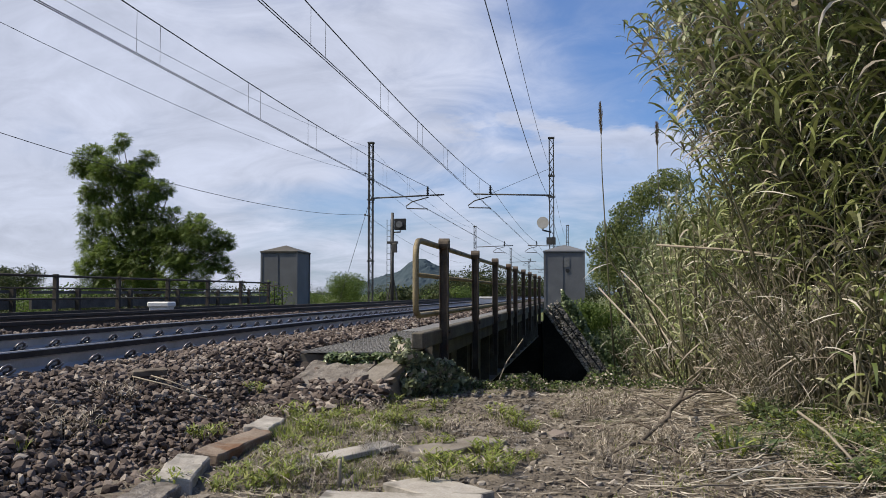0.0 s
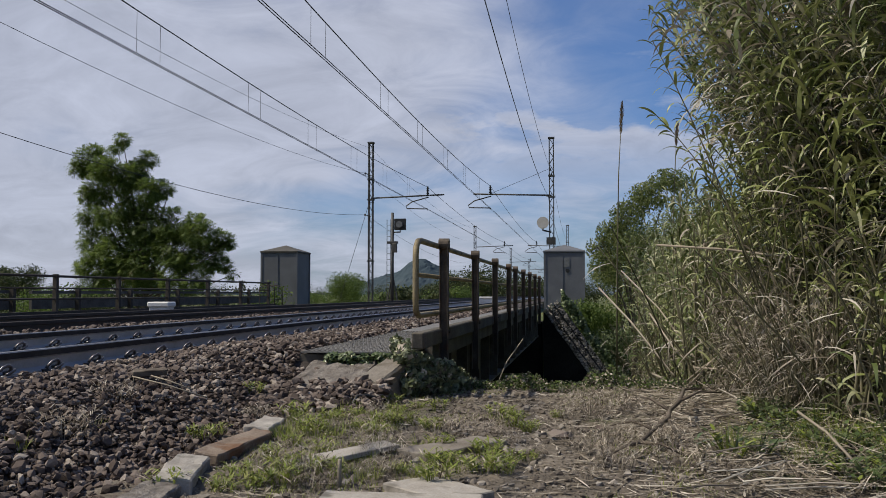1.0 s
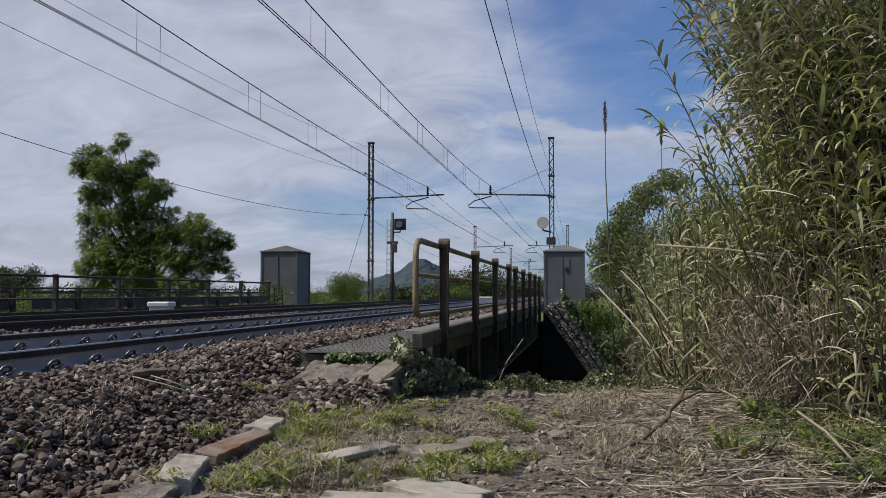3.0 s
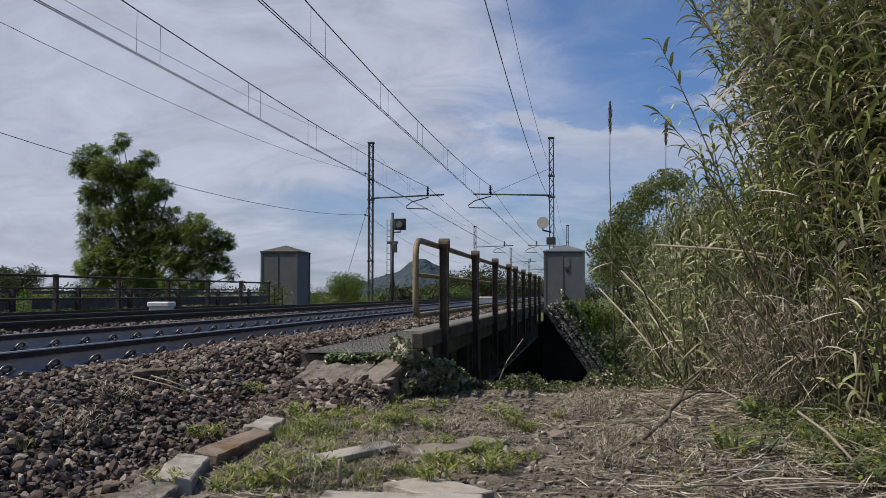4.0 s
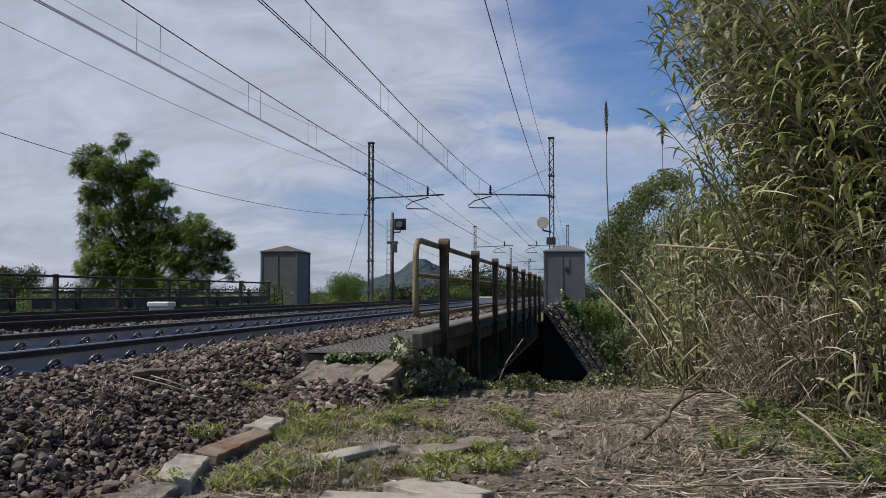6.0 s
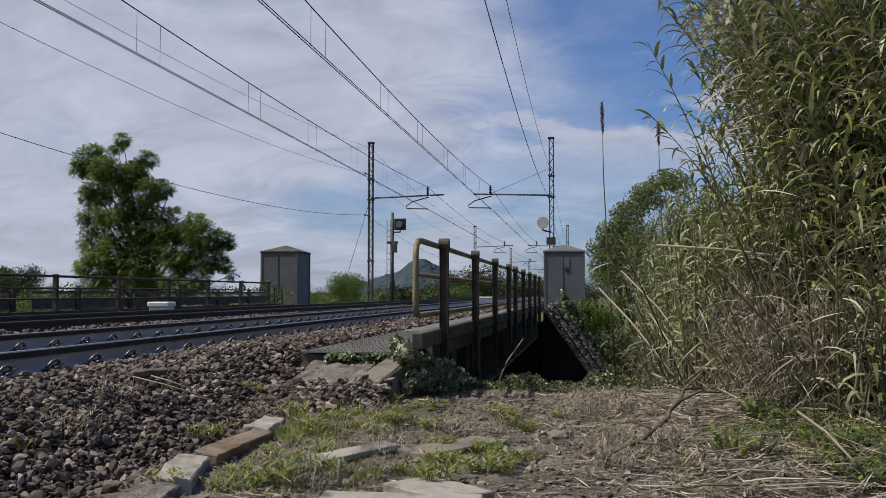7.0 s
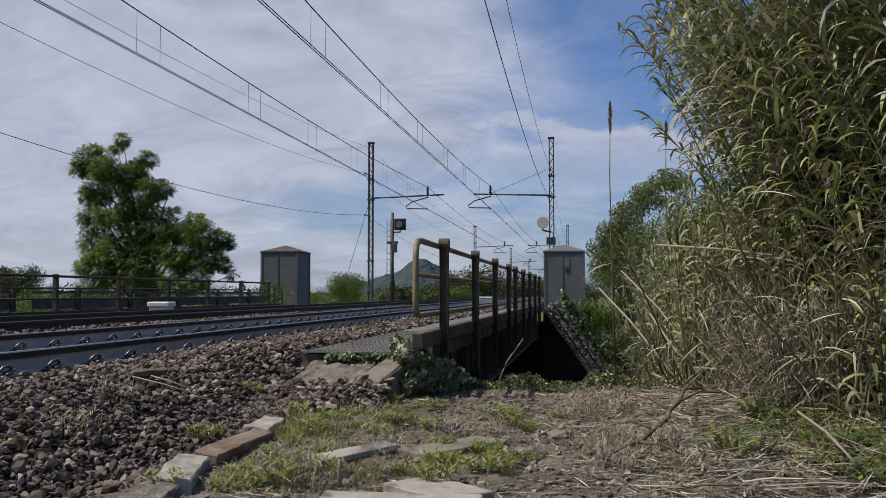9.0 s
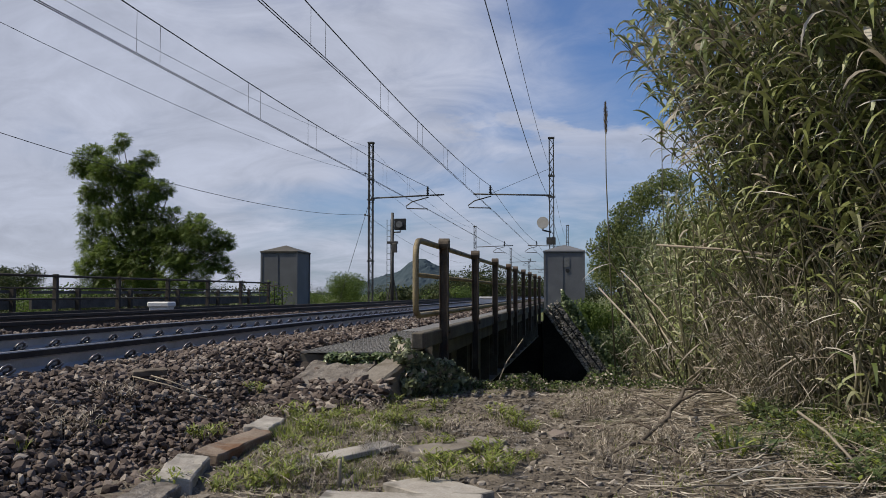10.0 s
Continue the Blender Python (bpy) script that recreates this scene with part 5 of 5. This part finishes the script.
    # tree beside the line and the wood behind it
    for i, (cx, cy, w, h, lf) in enumerate([(-13.0, 130, 8, 7.0, "far_leaf"), (-8.6, 128, 6, 5.0, "far_leaf"), (-17, 150, 9, 6.4, "far_leaf"), (-5.2, 150, 6, 7.2, "far_leaf"), (-9, 160, 10, 5.2, "far_leaf"), (-13, 95, 4, 3.0, "bush_leaf"),
                                            (-14, 190, 14, 5.5, "far_leaf"), (-27, 190, 20, 4.4, "far_leaf"), (-45, 230, 26, 4.6, "far_leaf"), (2.0, 170, 8, 5.2, "far_leaf"), (-19.4, 130, 6.5, 5.6, "far_leaf"), (-23.5, 142, 4.5, 3.8, "far_leaf"), (-16.5, 132, 5, 4.2, "far_leaf"), (-75, 240, 30, 5.0, "far_leaf"),
                                            (-110, 240, 30, 5.4, "far_leaf"), (-150, 250, 34, 6.0, "far_leaf"), (-21, 110, 9, 2.4, "bush_leaf"), (-33, 120, 14, 2.2, "bush_leaf")]):
        bush(cx, cy, w, h, -1.4, 6500, 0.012 * h + 0.055, lf, "distant trees along the railway line", 70 + i, "tree")


def build_hill():
    g = Geo()
    # wooded hill far off: a ridge of two humps
    xs, ys = axis([(-420, 60, 2.5)]), axis([(820, 1060, 5)])
    def hz(x, y):
        a = 3 + sum(h * math.exp(-((x - c) / w) ** 2) for h, c, w in ((13, -170, 16), (22, -182, 36), (8, -222, 22), (10, -150, 18), (10, -120, 35)))
        return -3 + a * math.exp(-((y - 930) / 55) ** 2) + 1.8 * noise.noise(Vector((x * 0.09, y * 0.09, 2))) + 1.6 * noise.noise(Vector((x * 0.28, y * 0.28, 2)))
    g.add([(x, y, hz(x, y)) for y in ys for x in xs], [(j * len(xs) + i, j * len(xs) + i + 1, (j + 1) * len(xs) + i + 1, (j + 1) * len(xs) + i) for j in range(len(ys) - 1) for i in range(len(xs) - 1)])
    thing("hill", g, M["hill"], "hazy blue wooded hill in the distance", "hill", kind="structure")
    h = base("house", "small pale house with tiled roof beyond the field", "house")
    k = Geo()
    k.box((-66, 118, -1.8), (-61, 124, 2.2))
    part("wall", k, M["house"], h)
    k = Geo()
    k.add([(-66.4, 117.6, 2.2), (-60.6, 117.6, 2.2), (-60.6, 124.4, 2.2), (-66.4, 124.4, 2.2), (-66.4, 121, 3.9), (-60.6, 121, 3.9)], [(0, 1, 5, 4), (2, 3, 4, 5), (0, 4, 3), (1, 2, 5), (3, 2, 1, 0)])
    part("roof", k, M["tiles"], h)
    k = Geo()
    k.box((-64.2, 117.9, 0.2), (-63.2, 118.02, 1.4))
    part("window", k, M["black"], h)


# ---- slabs and kerbs on the path ----
def slab(x, y, z, lx, ly, h, rot, label, mat="concrete", tilt=(0, 0), name="stone_slab", seed=1, rough=0.006):
    me = soft_box((-lx / 2, -ly / 2, -h), (lx / 2, ly / 2, 0), min(0.008, h * 0.2), rough, 9, seed)
    thing(name, blk(me, M[mat]), [], label, "slab" if "slab" in name else "kerb", "slabs on the path" if "slab" in name else "kerb stones", at=pose(x, y, z, tilt[0], tilt[1], rot))


def build_slabs():
    slab(-1.33, 4.90, -0.448, 0.15, 0.74, 0.03, -35, "pale flat stone slab lying in the weeds", "pale_stone", tilt=(2, 3), seed=3, rough=0.004)
    slab(-0.77, 5.33, -0.460, 0.26, 0.68, 0.05, -36, "weathered concrete slab half sunk in earth", seed=4)
    slab(-0.69, 4.22, -0.474, 0.30, 0.48, 0.06, 48, "pale broken concrete slab in the path", "pale_stone", seed=5)
    slab(-0.80, 3.88, -0.46, 0.72, 0.28, 0.08, 3, "pale broken concrete slab in the path", "pale_stone", seed=6)
    slab(-1.45, 3.86, -0.50, 0.45, 0.22, 0.06, 8, "pale broken concrete slab in the path", "pale_stone", seed=7)
    slab(-2.10, 5.78, -0.42, 0.16, 0.44, 0.16, 5, "worn concrete kerb stone at the ballast foot", "pale_stone", tilt=(1, 6), name="kerb_stone", seed=8, rough=0.012)
    slab(-2.03, 5.11, -0.432, 0.15, 0.88, 0.16, 0, "rust-stained brown kerb stone at the ballast foot", "stained_kerb", tilt=(-1, 7), name="kerb_stone", seed=9, rough=0.012)
    slab(-1.98, 4.28, -0.425, 0.17, 0.62, 0.16, 15, "worn concrete kerb stone at the ballast foot", "pale_stone", tilt=(0, 5), name="kerb_stone", seed=10, rough=0.012)
    slab(-1.91, 3.74, -0.445, 0.18, 0.42, 0.16, 6, "cracked concrete kerb stone at the ballast foot", "rough_concrete", tilt=(2, 7), name="kerb_stone", seed=11, rough=0.014)
    slab(-1.92, 3.2, -0.44, 0.20, 0.62, 0.16, 2, "cracked concrete kerb stone at the ballast foot", tilt=(0, 7), name="kerb_stone", seed=12, rough=0.012)
    me = soft_box((-0.045, -0.12, 0), (0.045, 0.12, 0.045), 0.005, 0.006, 4, 3)
    thing("timber_offcut", blk(me, M["bark"]), [], "short grey timber offcut on the ballast", "timber", at=pose(-3.13, 6.18, -0.165, 3, 6, -62))
    for pts in ([(-3.12, 5.90, -0.145), (-2.85, 5.84, -0.19), (-2.52, 5.80, -0.27)], [(-3.02, 5.98, -0.145), (-2.86, 5.93, -0.175), (-2.66, 5.87, -0.225)]):
        k = Geo()
        k.tube(pts, 0.0055, 5)
        thing("thin_rod", k, M["straw"], "thin pale rod lying on the ballast", "rod", "thin rods", smooth=True)
    k = Geo()
    k.tube([(-1.82, 6.98, -0.50), (-1.82, 7.02, -0.43), (-1.80, 7.06, -0.39), (-1.73, 7.1, -0.385), (-1.58, 7.12, -0.43)], 0.014, 7)
    thing("cable_end", k, M["black"], "bent end of a black cable beside the block", "cable", smooth=True)


def build_rocks():
    r = random.Random(13)
    for i, (x, y, s) in enumerate(((-0.36, 5.35, 0.075), (-0.16, 5.85, 0.095), (-0.28, 5.95, 0.05), (-1.35, 6.75, 0.06), (-1.05, 6.5, 0.05), (0.10, 6.3, 0.05), (-0.55, 4.75, 0.04), (-1.6, 6.4, 0.06))):
        me = scatter_stones([(0, 0, 0, 1.0)], 300 + i)
        me.materials.append(M["stone_one"] if i % 2 else M["concrete"])
        ob = thing("rock", me, [], "angular grey rock half sunk in the path", "rock", "rocks on the path", at=pose(x, y, path_z(x, y) + s * 0.15, 0, 0, r.uniform(0, 360)))
        ob.scale = (s * 1.3, s, s * 0.6)


def build_wing_wall():
    w = base("wing_wall", "sloping rubble wing wall edge at the far bank", "wall")
    r = random.Random(9)
    d = Vector((1.83, 0, -2.58)).normalized()
    s = Vector((0.815, 0, 0.58))
    for j, (a, b) in enumerate(((0.0, 0.16), (0.22, 0.38), (0.44, 0.58))):
        places = []
        for _ in range(420):
            t, q = r.uniform(-0.1, 4.2), r.uniform(a, b)
            p = Vector((-1.35, 31.6, -0.22)) + d * t + s * q
            places.append((p.x, p.y + r.uniform(-0.03, 0.03), p.z, r.uniform(0.025, 0.05)))
        me = scatter_stones(places, 50 + j)
        me.materials.append(M["pale_stone"])
        part("rubble_band", me, [], w)
    for q in (0.19, 0.41):
        p = Vector((-1.35, 31.58, -0.22)) + s * q
        k = Geo()
        k.tube([p, p + d * 4.2], 0.025, 5)
        part("cable", k, M["black"], w)
    k = Geo()
    a, b = Vector((-1.35, 31.64, -0.24)), Vector((-1.35, 31.64, -0.24)) + d * 4.3
    q = [a, b, b + s * 0.6, a + s * 0.6]
    q2 = [p + Vector((0, 0.5, 0)) for p in q]
    k.add(q + q2, [(0, 1, 2, 3), (7, 6, 5, 4), (0, 4, 5, 1), (1, 5, 6, 2), (2, 6, 7, 3), (3, 7, 4, 0)])
    part("wall_core", k, M["girder"], w)
    # triangle cut along the bridge's shadow edge, with the shade in its dark colour
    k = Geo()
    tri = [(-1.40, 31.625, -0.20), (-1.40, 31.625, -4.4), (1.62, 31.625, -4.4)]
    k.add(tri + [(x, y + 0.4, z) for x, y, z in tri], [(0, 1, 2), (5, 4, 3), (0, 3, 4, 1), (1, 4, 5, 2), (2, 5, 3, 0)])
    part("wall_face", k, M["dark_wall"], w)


def build_stones(bed):
    r = random.Random(17)
    near, far = [], []
    for _ in range(25000):
        y = 3.4 + 8.6 * r.random()
        x = -4.08 + 2.15 * r.random()
        if x > -2.1 or (y > 7.9 and x > -2.62):
            continue
        if 7.2 < y < 8.2 and x > -2.36:
            continue
        if x > -2.35 and r.random() < 0.30:
            continue
        s = r.choice((0.014, 0.018, 0.022, 0.026, 0.030, 0.035, 0.042)) * (0.86 if y < 5.5 else 1.0)
        near.append((x, y, ballast_z(x, y) + (r.uniform(-0.03, 0.0) if r.random() < 0.6 else r.uniform(0.0, 0.035)), s))
    pick = [p for p in near if p[1] < 5.0 and p[0] > -3.2]
    r.shuffle(pick)
    pick = set(pick[:300])
    for _ in range(9000):
        y = 12.0 + 22 * r.random() ** 1.6
        x = -4.05 + 1.45 * r.random() if r.random() < 0.45 else -7.4 + 1.5 * r.random()
        if x < -5.9 and r.random() < 0.5:
            y = 7 + 14 * r.random()
        far.append((x, y, ballast_z(x, y) + r.uniform(-0.02, 0.03), r.uniform(0.025, 0.045)))
    for _ in range(5000):
        y = 12 + 26 * r.random()
        x = -9.4 - 2.0 * r.random()
        far.append((x, y, ballast_z(x, y) + r.uniform(-0.005, 0.03), r.uniform(0.03, 0.05)))
    me = scatter_stones([p for p in near if p not in pick], 1)
    me.materials.append(M["stone"])
    thing("ballast_stones", me, [], "loose crushed ballast stones beside the track", "ballast", kind="stuff")
    lumps = []
    for _ in range(420):
        q = r.random()
        lumps.append((-2.75 + 1.15 * r.random(), 6.85 + 0.62 * q, -0.50 + 0.17 * q + 0.04 * r.random(), r.uniform(0.022, 0.055)))
    me = scatter_stones(lumps, 6)
    me.materials.append(M["stone"])
    thing("loose_rocks", me, [], "loose dark rocks at the foot of the abutment block", "rocks", kind="stuff")
    me = scatter_stones(far, 2)
    me.materials.append(M["stone"])
    thing("ballast_stones", me, [], "crushed ballast stones between the tracks", "ballast", kind="stuff")
    singles = []
    for i in range(14):
        m1 = scatter_stones([(0, 0, 0, 1.0)], 100 + i)
        m1.materials.append(M["stone_one"])
        singles.append(m1)
    for i, (x, y, z, s) in enumerate(sorted(pick)):
        ob = new("ballast_stone", singles[i % 14])
        ob.parent = bed
        ob.matrix_basis = pose(x, y, z, r.uniform(-25, 25), r.uniform(-25, 25), r.uniform(0, 360)) @ Matrix.Diagonal((s, s, s, 1))


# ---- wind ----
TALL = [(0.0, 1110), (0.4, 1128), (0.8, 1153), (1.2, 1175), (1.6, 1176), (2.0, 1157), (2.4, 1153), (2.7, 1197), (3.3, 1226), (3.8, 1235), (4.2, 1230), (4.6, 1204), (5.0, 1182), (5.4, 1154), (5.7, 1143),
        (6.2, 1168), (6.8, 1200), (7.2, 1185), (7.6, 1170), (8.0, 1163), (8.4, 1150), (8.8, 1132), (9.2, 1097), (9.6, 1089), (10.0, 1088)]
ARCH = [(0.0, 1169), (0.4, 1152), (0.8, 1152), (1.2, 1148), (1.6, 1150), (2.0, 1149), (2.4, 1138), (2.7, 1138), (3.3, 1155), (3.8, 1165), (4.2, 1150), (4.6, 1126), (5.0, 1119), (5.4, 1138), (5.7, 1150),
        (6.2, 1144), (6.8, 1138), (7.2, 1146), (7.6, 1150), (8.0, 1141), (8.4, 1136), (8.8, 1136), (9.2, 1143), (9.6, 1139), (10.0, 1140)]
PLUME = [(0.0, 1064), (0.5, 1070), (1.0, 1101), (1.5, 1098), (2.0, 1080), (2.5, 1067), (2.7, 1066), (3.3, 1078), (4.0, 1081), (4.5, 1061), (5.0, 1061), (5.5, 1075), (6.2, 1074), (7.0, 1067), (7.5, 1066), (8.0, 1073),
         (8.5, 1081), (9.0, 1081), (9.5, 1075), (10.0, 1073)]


def follow(table, t):
    ts, vs = [a for a, _ in table], [b for _, b in table]
    return float(np.interp(t, ts, vs))


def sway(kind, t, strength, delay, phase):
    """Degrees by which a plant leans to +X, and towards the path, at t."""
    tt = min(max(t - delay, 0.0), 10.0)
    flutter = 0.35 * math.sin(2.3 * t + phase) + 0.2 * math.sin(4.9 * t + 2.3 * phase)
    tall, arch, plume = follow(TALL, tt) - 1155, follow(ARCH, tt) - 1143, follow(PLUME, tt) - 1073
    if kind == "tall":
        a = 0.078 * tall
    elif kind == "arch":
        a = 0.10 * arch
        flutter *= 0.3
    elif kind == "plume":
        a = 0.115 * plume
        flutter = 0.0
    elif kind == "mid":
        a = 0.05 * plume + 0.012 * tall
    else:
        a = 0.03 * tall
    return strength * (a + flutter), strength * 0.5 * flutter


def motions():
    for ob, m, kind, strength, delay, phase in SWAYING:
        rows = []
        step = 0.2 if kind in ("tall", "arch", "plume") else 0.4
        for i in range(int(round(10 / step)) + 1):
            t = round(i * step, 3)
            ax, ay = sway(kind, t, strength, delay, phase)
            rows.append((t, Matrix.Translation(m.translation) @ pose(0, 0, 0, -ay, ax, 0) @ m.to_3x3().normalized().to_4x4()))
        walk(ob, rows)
build_ground()
build_path()
bed = build_ballast()
build_track()
build_bridge()
build_railing()
build_far_railing()
build_handrail()
build_overhead()
build_cabin(-15.31, 44.95, 1.85, 2.1, -0.6, 2.5, False, "grey lineside cabin with pyramid roof beyond the far track")
build_cabin(-0.92, 45.0, 1.88, 2.2, -0.8, 2.42, True, "grey lineside cabin with pyramid roof beside the bridge end")
build_signal()
trackside_box(-10.85, 22.0, -0.42, 0.50, 0.44, 0.63, "small white concrete trackside equipment box")
trackside_box(-5.0, 46, -0.2, 0.9, 0.9, 0.45, "white trackside box between the rails")
build_wing_wall()
build_slabs()
build_rocks()
build_hill()
build_trees()
build_ivy()
build_reeds()
dry_foot()
single_reeds()
build_tufts()
build_litter()
build_stones(bed)
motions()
